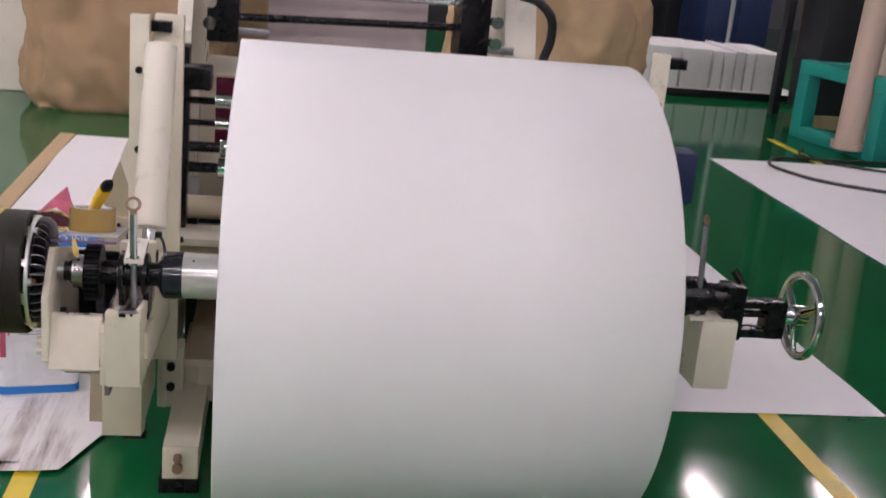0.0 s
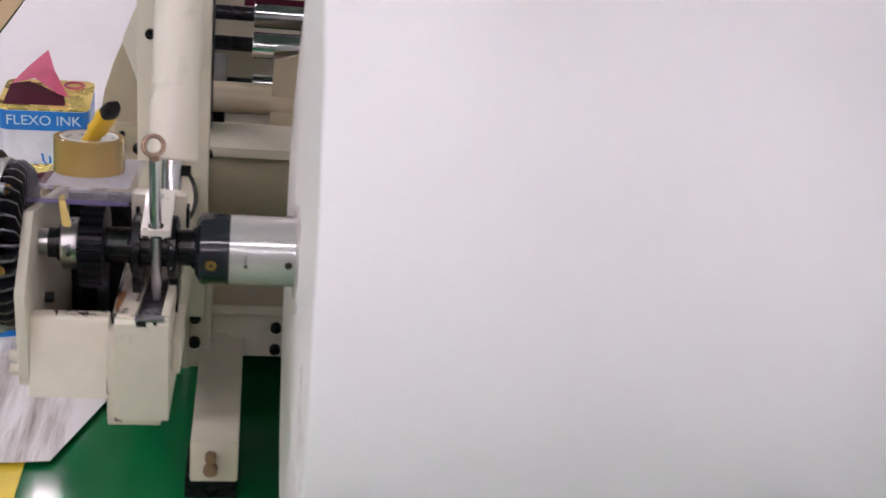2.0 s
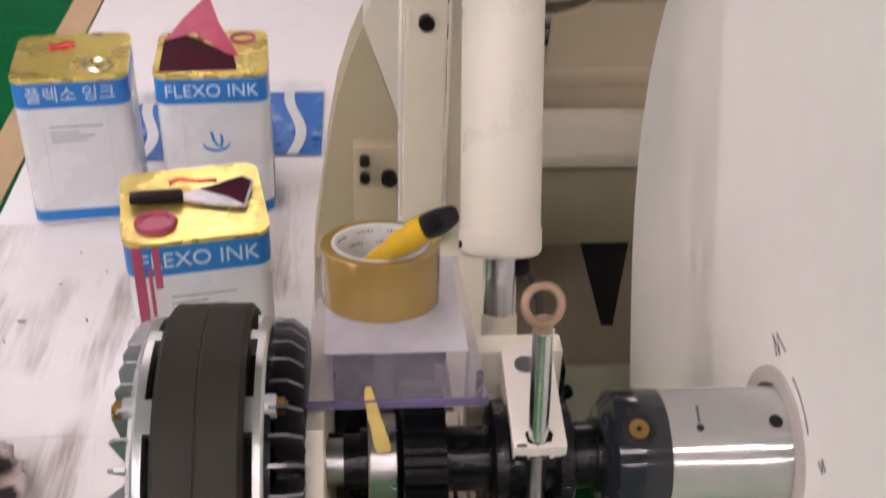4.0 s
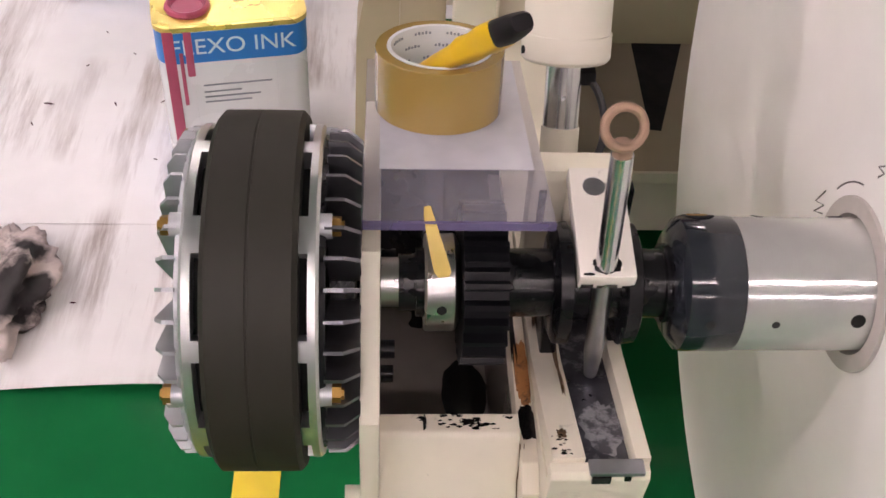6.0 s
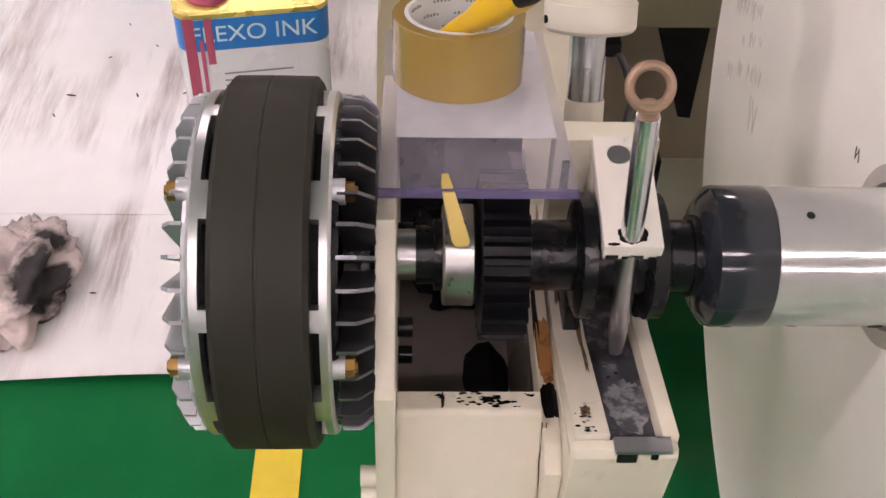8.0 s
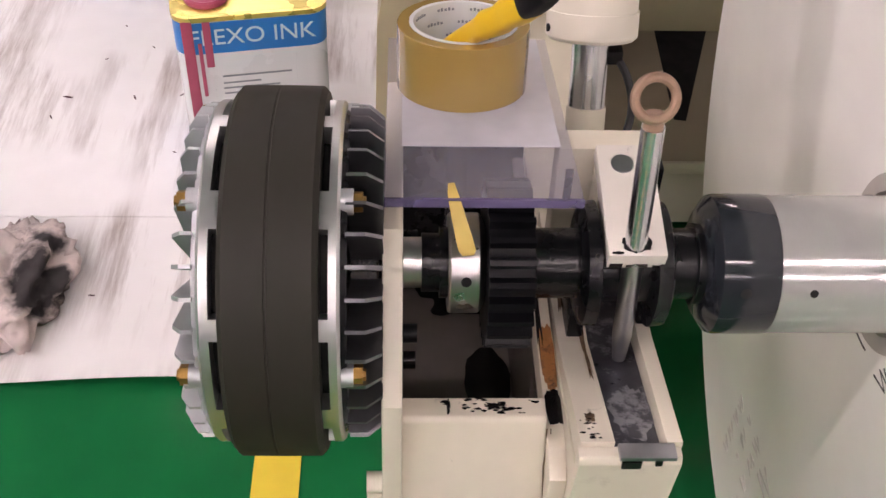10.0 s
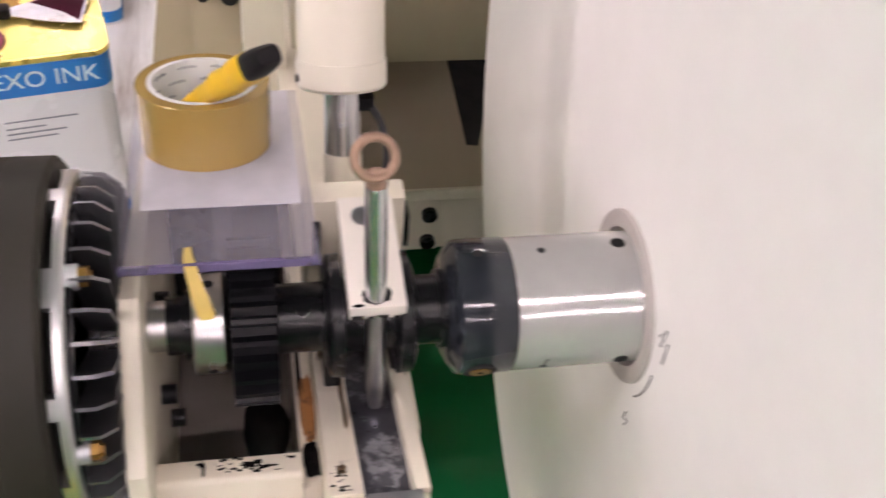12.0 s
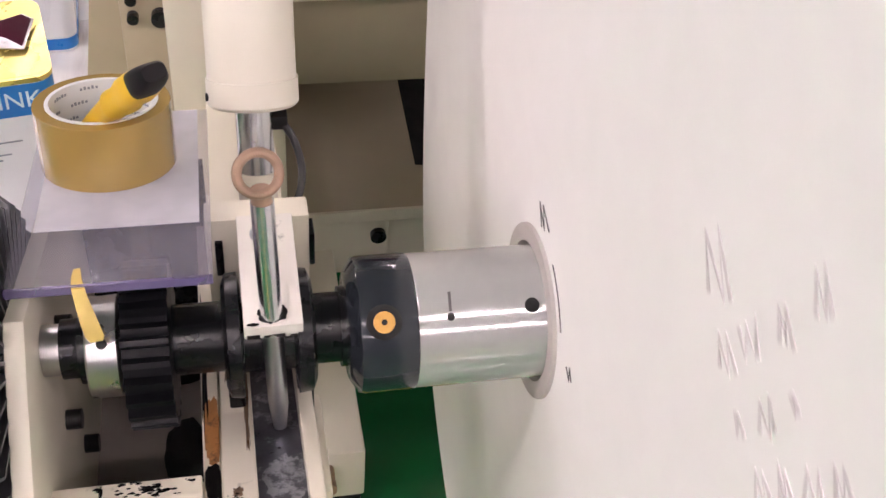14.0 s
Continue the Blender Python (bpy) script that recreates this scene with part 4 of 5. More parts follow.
# ---- lifting cylinder ----
cyl = thing("air_cylinder", (-0.657, 2.25, 0.79), "cream air cylinder with a chrome rod, leaning back", "air cylinder")
c0, c1 = Vector((-0.653, 2.300, 0.768)), Vector((-0.650, 2.470, 1.175))
cd = (c1 - c0).normalized()
bm = B()
rod(bm, c0 + cd * 0.02, c1, 0.0385, 40)
part("barrel", bm, CREAMCLEAN, cyl)
bm = B()
rod(bm, c0, c0 + cd * 0.0215, 0.0400, 40)
rod(bm, c0 - cd * 0.003, c0, 0.0375, 40, 0.0400)
cap = part("end_cap", bm, CREAMCLEAN, cyl)
part("cap_screw", rod(B(), c0 + Vector((-0.0405, -0.006, 0.010)), c0 + Vector((-0.037, -0.006, 0.010)), 0.0035, 12), HOLE, cap)
part("piston_rod", rod(B(), c0 - cd * 0.066, c0, 0.0162, 32), PINSTEEL, cyl, "chrome piston rod")
part("rod_clevis", rod(B(), c0 - cd * 0.20, c0 - cd * 0.064, 0.0175, 28), CREAM, cyl, "cream rod end")
bm = B()
cord(bm, [(-0.634, 2.30, 0.752), (-0.620, 2.285, 0.736), (-0.614, 2.27, 0.712), (-0.620, 2.255, 0.690), (-0.638, 2.245, 0.674)], 0.0036)
part("hose", bm, HOSE, cyl, "short black air hose")
part("fitting", box(B(), -0.638, -0.624, 2.290, 2.305, 0.742, 0.756, 0.002), BLACKPLASTIC, cyl)

# ---- machine frame ----
fr = thing("unwinder_frame", (0, 2.8, 0), "cream painted steel frame of the paper unwinder", "machine frame")
for x0, x1, up0, up1 in ((-0.775, -0.755, -0.735, -0.688), (0.665, 0.685, 0.622, 0.662)):
    s = 1 if x0 > 0 else -1
    part("upright", box(B(), up0, up1, 2.555, 2.595, 0.10, 1.235, 0.003), CREAM, fr)
    if s < 0:
        part("upright", box(B(), min(up0 + 0.055, up1 + 0.055), up1 + 0.080, 2.60, 2.64, 0.30, 1.235, 0.003), CREAM, fr)
    part("top_clevis", box(B(), up1 + 0.002, up1 + 0.053, 2.57, 2.62, 1.195, 1.222, 0.002), BLACKSTEEL, fr)
    for z in (0.898, 1.10):
        part("bolt_head", rod(B(), ((up0 + up1) / 2, 2.556, z), ((up0 + up1) / 2, 2.546, z), 0.009, 16), BLACKSTEEL, fr, "black bolt head")
bm = B()
# the casting's face has shade in its colour, its upper edge the lit cream
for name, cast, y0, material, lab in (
        ("side_casting", [(-0.86, 0.05), (-0.850, 0.50), (-0.836, 0.589), (-0.826, 0.66), (-0.813, 0.73), (-0.796, 0.785), (-0.778, 0.828), (-0.758, 0.765), (-0.747, 0.733), (-0.735, 0.70), (-0.735, 0.05)], 2.72, SHADECREAM, "curved side casting in shade-darkened cream"),
        ("casting_top", [(-0.7785, 0.829), (-0.776, 0.841), (-0.760, 0.882), (-0.745, 0.913), (-0.735, 0.93), (-0.735, 0.702), (-0.746, 0.735), (-0.757, 0.767)], 2.718, CREAMCLEAN, "upper edge of the casting in lit cream")):
    bm = B()
    va, vb = [bm.verts.new((x, y0, z)) for x, z in cast], [bm.verts.new((x, y0 + 0.08, z)) for x, z in cast]
    bm.faces.new(va), bm.faces.new(vb[::-1])
    for k in range(len(cast)):
        bm.faces.new((va[k], vb[k], vb[(k + 1) % len(cast)], va[(k + 1) % len(cast)]))
    bmesh.ops.recalc_face_normals(bm, faces=bm.faces)
    part(name, bm, material, fr, lab)
part("bracket", box(B(), -0.794, -0.735, 2.70, 2.76, 0.20, 0.668, 0.003), SHADECREAM, fr)
for x, z, rr in ((-0.779, 0.650, 0.007), (-0.779, 0.625, 0.007), (-0.747, 0.624, 0.011)):
    part("bolt_head", rod(B(), (x, 2.70, z), (x, 2.688, z), rr, 14), BLACKSTEEL, fr, "black bolt head")
part("beam_end", box(B(), -0.672, -0.600, 2.735, 2.80, 0.095, 0.285, 0.003), CREAM, fr)
for z in (0.224, 0.162):
    part("bolt_head", rod(B(), (-0.634, 2.735, z), (-0.634, 2.723, z), 0.0125, 18), BLACKSTEEL, fr, "black bolt head")
part("low_beam", box(B(), -0.60, 0.60, 2.80, 2.92, 0.085, 0.206, 0.004), CREAM, fr)
for x in (-0.458, 0.458):
    part("end_block", box(B(), x - 0.105 if x < 0 else x - 0.017, x + 0.017 if x < 0 else x + 0.105, 2.788, 2.7995, 0.094, 0.2055, 0.002), CREAM, fr)
    for z in (0.172, 0.115):
        part("bolt_head", rod(B(), (x, 2.788, z), (x, 2.778, z), 0.0125, 18), BLACKSTEEL, fr, "black bolt head")
# deck, mid beam, rail and guard carry their shade in the paint colour
part("low_deck", box(B(), -0.60, 0.60, 2.784, 3.30, 0.2065, 0.2270, 0.003), SHADECREAM, fr)
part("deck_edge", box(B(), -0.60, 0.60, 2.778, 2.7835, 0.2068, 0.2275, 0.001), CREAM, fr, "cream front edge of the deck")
bm = B()
slot = [(-0.376, 3.141), (-0.284, 3.142), (-0.366, 2.884), (-0.385, 2.887)]
va, vb = [bm.verts.new((x, y, 0.2215)) for x, y in slot], [bm.verts.new((x, y, 0.2276)) for x, y in slot]
bm.faces.new(va[::-1]), bm.faces.new(vb)
for k in range(4):
    bm.faces.new((va[k], va[(k + 1) % 4], vb[(k + 1) % 4], vb[k]))
bmesh.ops.recalc_face_normals(bm, faces=bm.faces)
part("deck_slot", bm, HOLE, fr, "dark tapering slot in the deck")
part("mid_beam", box(B(), -0.66, 0.66, 2.86, 2.99, 0.408, 0.5550, 0.004), SHADECREAM, fr)
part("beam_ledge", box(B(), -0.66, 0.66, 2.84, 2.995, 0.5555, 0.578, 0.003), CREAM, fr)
part("mid_rail", rod(B(), (-0.66, 3.05, 0.618), (0.66, 3.05, 0.618), 0.035, 24), SHADECREAM, fr)
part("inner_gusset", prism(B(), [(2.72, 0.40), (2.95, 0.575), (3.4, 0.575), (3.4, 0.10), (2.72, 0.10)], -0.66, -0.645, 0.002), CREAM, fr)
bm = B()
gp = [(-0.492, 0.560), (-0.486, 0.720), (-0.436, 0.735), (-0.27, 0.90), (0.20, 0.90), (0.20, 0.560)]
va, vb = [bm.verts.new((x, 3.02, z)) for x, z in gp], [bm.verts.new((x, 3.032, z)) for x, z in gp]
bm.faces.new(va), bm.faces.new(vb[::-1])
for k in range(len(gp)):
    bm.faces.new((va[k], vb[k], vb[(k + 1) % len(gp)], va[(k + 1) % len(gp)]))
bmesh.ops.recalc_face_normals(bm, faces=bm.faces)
part("guard_panel", bm, SHADECREAM, fr, "shade-darkened guard panel with a sloping corner")
# added plate: stops light from the rear, so the floor below stays dark
part("kick_plate", box(B(), -0.64, 0.64, 3.31, 3.32, 0.0, 0.40), DARK, fr, "added dark plate that blocks light under the machine")
for x0 in (-0.622, 0.51):
    part("foot_beam", box(B(), x0, x0 + 0.093, 2.387, 3.3, 0.05, 0.145, 0.005), CREAM, fr)
    part("foot_pad", box(B(), x0 - 0.01, x0 + 0.09, 2.40, 2.50, 0.0, 0.05, 0.003), BLACKSTEEL, fr, "dark foot pad")
    bm = B()
    rod(bm, (x0 + 0.040, 2.387, 0.115), (x0 + 0.040, 2.372, 0.115), 0.011, 16)
    rod(bm, (x0 + 0.040, 2.387, 0.085), (x0 + 0.040, 2.374, 0.085), 0.014, 16)
    box(bm, x0 + 0.036, x0 + 0.044, 2.376, 2.387, 0.085, 0.115)
    part("latch", bm, COPPER, fr, "rusty latch knob")
part("gear_cover", box(B(), -0.640, -0.616, 2.92, 2.99, 0.586, 1.12, 0.004), BLACKSTEEL, fr, "black bearing rail")
part("bearing_plate", box(B(), -0.636, -0.592, 3.10, 3.115, 0.534, 0.70, 0.003), STEEL, fr, "grey steel bearing plate")
part("plate_foot", box(B(), -0.624, -0.594, 3.085, 3.0995, 0.54, 0.575, 0.002), BLACKSTEEL, fr)
bm = B()
cord(bm, [(-0.634, 2.72, 0.70), (-0.630, 2.72, 0.661), (-0.622, 2.715, 0.624), (-0.616, 2.71, 0.613), (-0.624, 2.71, 0.598), (-0.646, 2.71, 0.573), (-0.649, 2.715, 0.556), (-0.637, 2.72, 0.546), (-0.626, 2.725, 0.520)], 0.004, 8)
part("air_hose", bm, COPPER, fr, "brown air hose")
for c in ((-0.616, 2.71, 0.612), (-0.644, 2.715, 0.552)):
    part("hose_fitting", rod(B(), (c[0] - 0.010, c[1], c[2] - 0.002), (c[0] + 0.010, c[1], c[2] + 0.003), 0.0085, 12), BLACKPLASTIC, fr, "black hose fitting")
for x in (-0.60, 0.60):
    part("mounting_block", box(B(), x - 0.02, x + 0.06, 2.66, 2.74, 1.04, 1.10, 0.006), BLACKSTEEL, fr)


def guide_roller(y, z, r, x0=-0.585, x1=0.585, j=0.05):
    t = thing("guide_roller", (0, y, z), "chrome guide roller with black journals in the machine", "roller", "guide rollers")
    part("barrel", lathe(B(), [(x0 + j, 0), (x0 + j, r - 0.001), (x0 + j + 0.001, r), (x1 - j - 0.001, r), (x1 - j, r - 0.001), (x1 - j, 0)], 32, y, z), CHROME, t)
    for a, b in ((x0 - 0.06, x0 + j), (x1 - j, x1 + 0.06)):
        part("journal", lathe(B(), [(a, 0), (a, r * 0.55), (b, r * 0.55), (b, 0)], 20, y, z), BLACKSTEEL, t)


for y, z, r in ((3.19, 0.775, 0.030), (3.08, 0.735, 0.030), (3.45, 0.52, 0.026), (3.50, 0.45, 0.024), (3.30, 0.40, 0.024), (2.80, 0.99, 0.018), (2.84, 0.92, 0.016)):
    guide_roller(y, z, r)

# ---- handwheel end of the shaft ----
hw = thing("handwheel_unit", (0.70, AY, AZ), "chrome handwheel on a black side-lay yoke", "handwheel")
part("pedestal", box(B(), 0.632, 0.722, 2.00, 2.16, 0.519, 0.690, 0.008), CREAM, hw, "cream pedestal block")
part("pedestal_cap", box(B(), 0.600, 0.660, 2.00, 2.12, 0.690, 0.700, 0.004), CREAM, hw)
part("support_arm", box(B(), 0.640, 0.712, 2.15, 2.76, 0.545, 0.640, 0.005), CREAM, hw)
part("support_post", box(B(), 0.640, 0.712, 2.66, 2.76, 0.0, 0.544, 0.005), CREAM, hw)
bm = B()
lathe(bm, [(0.585, 0), (0.585, 0.048), (0.640, 0.048), (0.640, 0.034), (0.70, 0.034), (0.70, 0)], 36)
part("chuck", bm, BLACKSTEEL, hw, "black shaft chuck")
part("yoke_rail", box(B(), 0.70, 0.845, AY - 0.02, AY + 0.02, AZ - 0.020, AZ - 0.002, 0.003), BLACKSTEEL, hw)
part("yoke_rail", box(B(), 0.70, 0.845, AY - 0.02, AY + 0.02, AZ - 0.092, AZ - 0.072, 0.003), BLACKSTEEL, hw)
part("yoke_end", box(B(), 0.800, 0.850, AY - 0.024, AY + 0.024, AZ - 0.092, AZ, 0.004), BLACKSTEEL, hw)
part("yoke_end", box(B(), 0.690, 0.740, AY - 0.030, AY + 0.030, AZ - 0.096, AZ + 0.035, 0.004), BLACKSTEEL, hw)
part("clevis_pin", rod(B(), (0.72, AY - 0.03, AZ + 0.05), (0.70, AY - 0.02, AZ + 0.075), 0.010, 12), BLACKSTEEL, hw)
bm = B()
ringmesh(bm, (0.895, AY, AZ - 0.037), (1, 0, 0), 0.098, 0.0105, 56, 12)
part("wheel_rim", bm, CHROME, hw, "chrome wheel rim")
for a in (30, 150, 270):
    a = radians(a)
    part("spoke", rod(B(), (0.880, AY, AZ - 0.037), (0.895, AY + 0.098 * math.cos(a), AZ - 0.037 + 0.098 * math.sin(a)), 0.0095, 14, 0.007), CHROME, hw)
part("wheel_hub", lathe(B(), [(0.845, 0), (0.845, 0.017), (0.870, 0.024), (0.905, 0.024), (0.910, 0.018), (0.910, 0)], 28, AY, AZ - 0.037), CHROME, hw)
part("spindle", rod(B(), (0.74, AY, AZ - 0.037), (0.85, AY, AZ - 0.037), 0.009, 16), BLACKSTEEL, hw)
pin2 = thing("eye_pin", (0.622, 2.04, 0.80), "steel locking pin with a ring in the far chuck", "locking pin")
part("pin_shank", rod(B(), (0.622, 2.045, 0.906), (0.620, 2.01, 0.680), 0.0066, 16), STEEL, pin2)
part("pin_ring", ringmesh(B(), (0.622, 2.047, 0.919), (0.75, -0.6, 0.3), 0.0115, 0.0032), COPPER, pin2)

# ---- ink cans ----
def ink_can(corner, turn, label, lid):
    """An 18 litre can; corner is its front left foot."""
    t = thing("ink_can", (corner[0], corner[1], 0.0125), label, "ink can", "ink cans on the paper")
    W, H = 0.238, 0.342
    m = pose(corner[0], corner[1], 0.0125, 0, 0, turn)

    def add(name, bm, material, lab="", parent=None):
        bmesh.ops.transform(bm, matrix=m, verts=bm.verts)
        return part(name, bm, material, parent or t, lab)

    def column(bm, z0, z1, g, rad=0.028):
        pts = []
        for cx, cy, a0 in ((W - rad, W - rad, 0), (rad, W - rad, 90), (rad, rad, 180), (W - rad, rad, 270)):
            for k in range(6):
                a = radians(a0 + 90 * k / 5)
                pts.append((cx + (rad + g) * math.cos(a), cy + (rad + g) * math.sin(a)))
        lo, hi = [bm.verts.new((x, y, z0)) for x, y in pts], [bm.verts.new((x, y, z1)) for x, y in pts]
        n = len(pts)
        fs = [bm.faces.new(lo), bm.faces.new(hi)] + [bm.faces.new((lo[i], lo[(i + 1) % n], hi[(i + 1) % n], hi[i])) for i in range(n)]
        bmesh.ops.recalc_face_normals(bm, faces=fs)
        return bm

    body = add("body", column(B(), 0, H, 0), TIN, "white printed tin body")
    add("label_band", column(B(), H - 0.062, H - 0.006, 0.0008), BLUE, "blue label band", body)
    add("foot_band", column(B(), 0.006, 0.032, 0.0008), BLUE, "blue foot band", body)
    bm = B()
    column(bm, H - 0.004, H + 0.004, 0.002)
    column(bm, H + 0.004, H + 0.0045, -0.006)
    top = add("lid_top", bm, GOLD, "gold lacquered top")
    for x in (0.052, W - 0.052):
        add("pressed_seam", box(B(), x - 0.0012, x + 0.0012, -0.0014, 0.001, 0.05, H - 0.075), TIN, "", body)
    bm = B()
    for k, (wd, z) in enumerate(((0.11, 0.235), (0.06, 0.222), (0.09, 0.212), (0.075, 0.202))):
        if lid != "flap":
            box(bm, 0.066, 0.066 + wd, -0.0012, 0.0004, z - 0.0012, z + 0.0012)
    if lid != "flap":
        add("small_print", bm, GREYINK, "bars of small grey print", body)
    else:
        bm = B()
        arc = [(0.120 + 0.030 * math.cos(radians(a)), 0.185 + 0.022 * math.sin(radians(a))) for a in range(170, 371, 20)]
        ribbon(bm, [(x, -0.0014, z) for x, z in arc], (0, 0, 0.006), (0, 0.0016, 0))
        ribbon(bm, [(0.108, -0.0014, 0.212), (0.112, -0.0014, 0.190), (0.122, -0.0014, 0.176)], (0.006, 0, 0), (0, 0.0016, 0))
        ribbon(bm, [(0.128, -0.0014, 0.205), (0.130, -0.0014, 0.190), (0.126, -0.0014, 0.174)], (0.006, 0, 0), (0, 0.0016, 0))
        add("blue_emblem", bm, BLUE, "plain blue emblem", body)
    words = "플렉소 잉크" if lid == "plain" else "FLEXO INK"
    wm = m @ pose(W / 2, -0.0010, H - 0.034, 90, 0, 0)
    writing("lettering", words, 0.040 if lid != "plain" else 0.038, wm, LETTER, body, "pale printed lettering")
    return t, m, top, W, H


def stain_run(m, t, x, z0, z1, w):
    bm = B()
    box(bm, x - w / 2, x + w / 2, -0.0020, 0.0002, z0, z1, 0.0008, m)
    part("ink_run", bm, MAGENTA, t, "pink ink run")


can1, m1, top1, W, H = ink_can((-1.168, 2.951), 10.2, "white and blue flexo ink can, scraper on its lid", "scraper")
bm = B()
ringmesh(bm, (0.055, 0.055, H + 0.008), (0, 0, 1), 0.030, 0.006, 28, 8)
bmesh.ops.transform(bm, matrix=m1, verts=bm.verts)
spout = part("spout_ring", bm, MAGENTA, can1, "ink-stained spout ring")
bm = B()
rod(bm, (0.055, 0.055, H + 0.002), (0.055, 0.055, H + 0.008), 0.026, 24)
bmesh.ops.transform(bm, matrix=m1, verts=bm.verts)
part("spout_lid", bm, MAGENTA, can1, "stained spout lid")
stain_run(m1, can1, 0.020, 0.13, H - 0.002, 0.017)
stain_run(m1, can1, 0.050, 0.255, H - 0.002, 0.012)
stain_run(m1, can1, 0.037, 0.20, 0.30, 0.006)
scr = thing("ink_scraper", tuple(m1 @ Vector((0.10, 0.12, H + 0.006))), "ink-stained scraper with a black handle on a can lid", "scraper")
bm = B()
box(bm, -0.045, 0.045, -0.013, 0.013, -0.009, 0.009, 0.006, m1 @ pose(0.060, 0.125, H + 0.016, 0, 2, -2))
part("handle", bm, BLACKPLASTIC, scr, "black handle")
bm = B()
for pts in ([(0.105, 0.113), (0.105, 0.137), (0.212, 0.178), (0.228, 0.158), (0.205, 0.070), (0.150, 0.088)],):
    lo = [bm.verts.new((x, y, H + 0.011)) for x, y in pts]
    hi = [bm.verts.new((x, y, H + 0.0125)) for x, y in pts]
    bm.faces.new(lo), bm.faces.new(hi[::-1])
    for i in range(6):
        bm.faces.new((lo[i], lo[(i + 1) % 6], hi[(i + 1) % 6], hi[i]))
bmesh.ops.recalc_face_normals(bm, faces=bm.faces)
bmesh.ops.transform(bm, matrix=m1, verts=bm.verts)
part("blade", bm, STEEL, scr, "stained steel blade")
bm = B()
smear_pts = [(0.136, 0.146), (0.210, 0.175), (0.224, 0.157), (0.203, 0.078), (0.182, 0.108)]
lo, hi = [bm.verts.new(m1 @ Vector((x, y, H + 0.0126))) for x, y in smear_pts], [bm.verts.new(m1 @ Vector((x, y, H + 0.0134))) for x, y in smear_pts]
bm.faces.new(lo), bm.faces.new(hi[::-1])
for i in range(5):
    bm.faces.new((lo[i], lo[(i + 1) % 5], hi[(i + 1) % 5], hi[i]))
bmesh.ops.recalc_face_normals(bm, faces=bm.faces)
part("ink_smear", bm, WINE, scr, "dark ink on the blade")
bm = B()
cord(bm, [m1 @ Vector(p) for p in ((0.085, 0.175, H + 0.012), (0.10, 0.185, H + 0.014), (0.13, 0.172, H + 0.014), (0.165, 0.168, H + 0.014))], 0.004)
part("cord_loop", bm, REDRIM, scr, "red loop")

can2, m2, top2, W, H = ink_can((-1.214, 3.605), 3.5, "white and blue flexo ink can, its lid cut and folded up", "flap")
bm = B()
lo = [(0.012, 0.02, H + 0.0055), (0.175, 0.02, H + 0.0055), (0.165, 0.10, H + 0.0055), (0.06, 0.215, H + 0.0055), (0.012, 0.19, H + 0.0055)]
f = bm.faces.new([bm.verts.new(p) for p in lo])
r = bmesh.ops.extrude_face_region(bm, geom=[f])
bmesh.ops.translate(bm, vec=(0, 0, 0.0008), verts=[v for v in r["geom"] if isinstance(v, bmesh.types.BMVert)])
bmesh.ops.transform(bm, matrix=m2, verts=bm.verts)
part("opening", bm, WINE, can2, "dark ink-filled opening")
bm = B()
tri_pts = [(0.012, 0.185, H + 0.006), (0.060, 0.20, H + 0.055), (0.118, 0.185, H + 0.112), (0.138, 0.14, H + 0.065), (0.180, 0.07, H + 0.012), (0.150, 0.075, H + 0.020), (0.085, 0.13, H + 0.045)]
vs = [bm.verts.new(p) for p in tri_pts]
for a, b, c in ((0, 1, 6), (1, 2, 3), (1, 3, 6), (6, 3, 5), (3, 4, 5)):
    bm.faces.new((vs[a], vs[b], vs[c]))
bmesh.ops.recalc_face_normals(bm, faces=bm.faces)
r = bmesh.ops.extrude_face_region(bm, geom=bm.faces[:])
bmesh.ops.translate(bm, vec=(0, -0.0015, 0.0008), verts=[v for v in r["geom"] if isinstance(v, bmesh.types.BMVert)])
bmesh.ops.transform(bm, matrix=m2, verts=bm.verts)
part("folded_lid", bm, MAGENTA, can2, "pink-stained folded lid flap")
bm = B()
ringmesh(bm, (0.185, 0.190, H + 0.007), (0, 0, 1), 0.026, 0.004, 24, 8)
bmesh.ops.transform(bm, matrix=m2, verts=bm.verts)
part("spout_ring", bm, MAGENTA, can2, "ink-stained spout ring")

can3, m3, top3, W, H = ink_can((-1.504, 3.583), 7.0, "closed white and blue flexo ink can with a gold top", "plain")
bm = B()
ringmesh(bm, (0.175, 0.055, H + 0.007), (0, 0, 1), 0.028, 0.0035, 24, 8)
bmesh.ops.transform(bm, matrix=m3, verts=bm.verts)
part("spout_ring", bm, CHROME, can3, "metal spout ring")
bm = B()
box(bm, -0.028, 0.028, -0.010, 0.010, 0, 0.008, 0.003, m3 @ pose(0.095, 0.165, H + 0.005, 0, 0, 20))
part("red_handle", bm, REDRIM, can3, "red plastic handle")

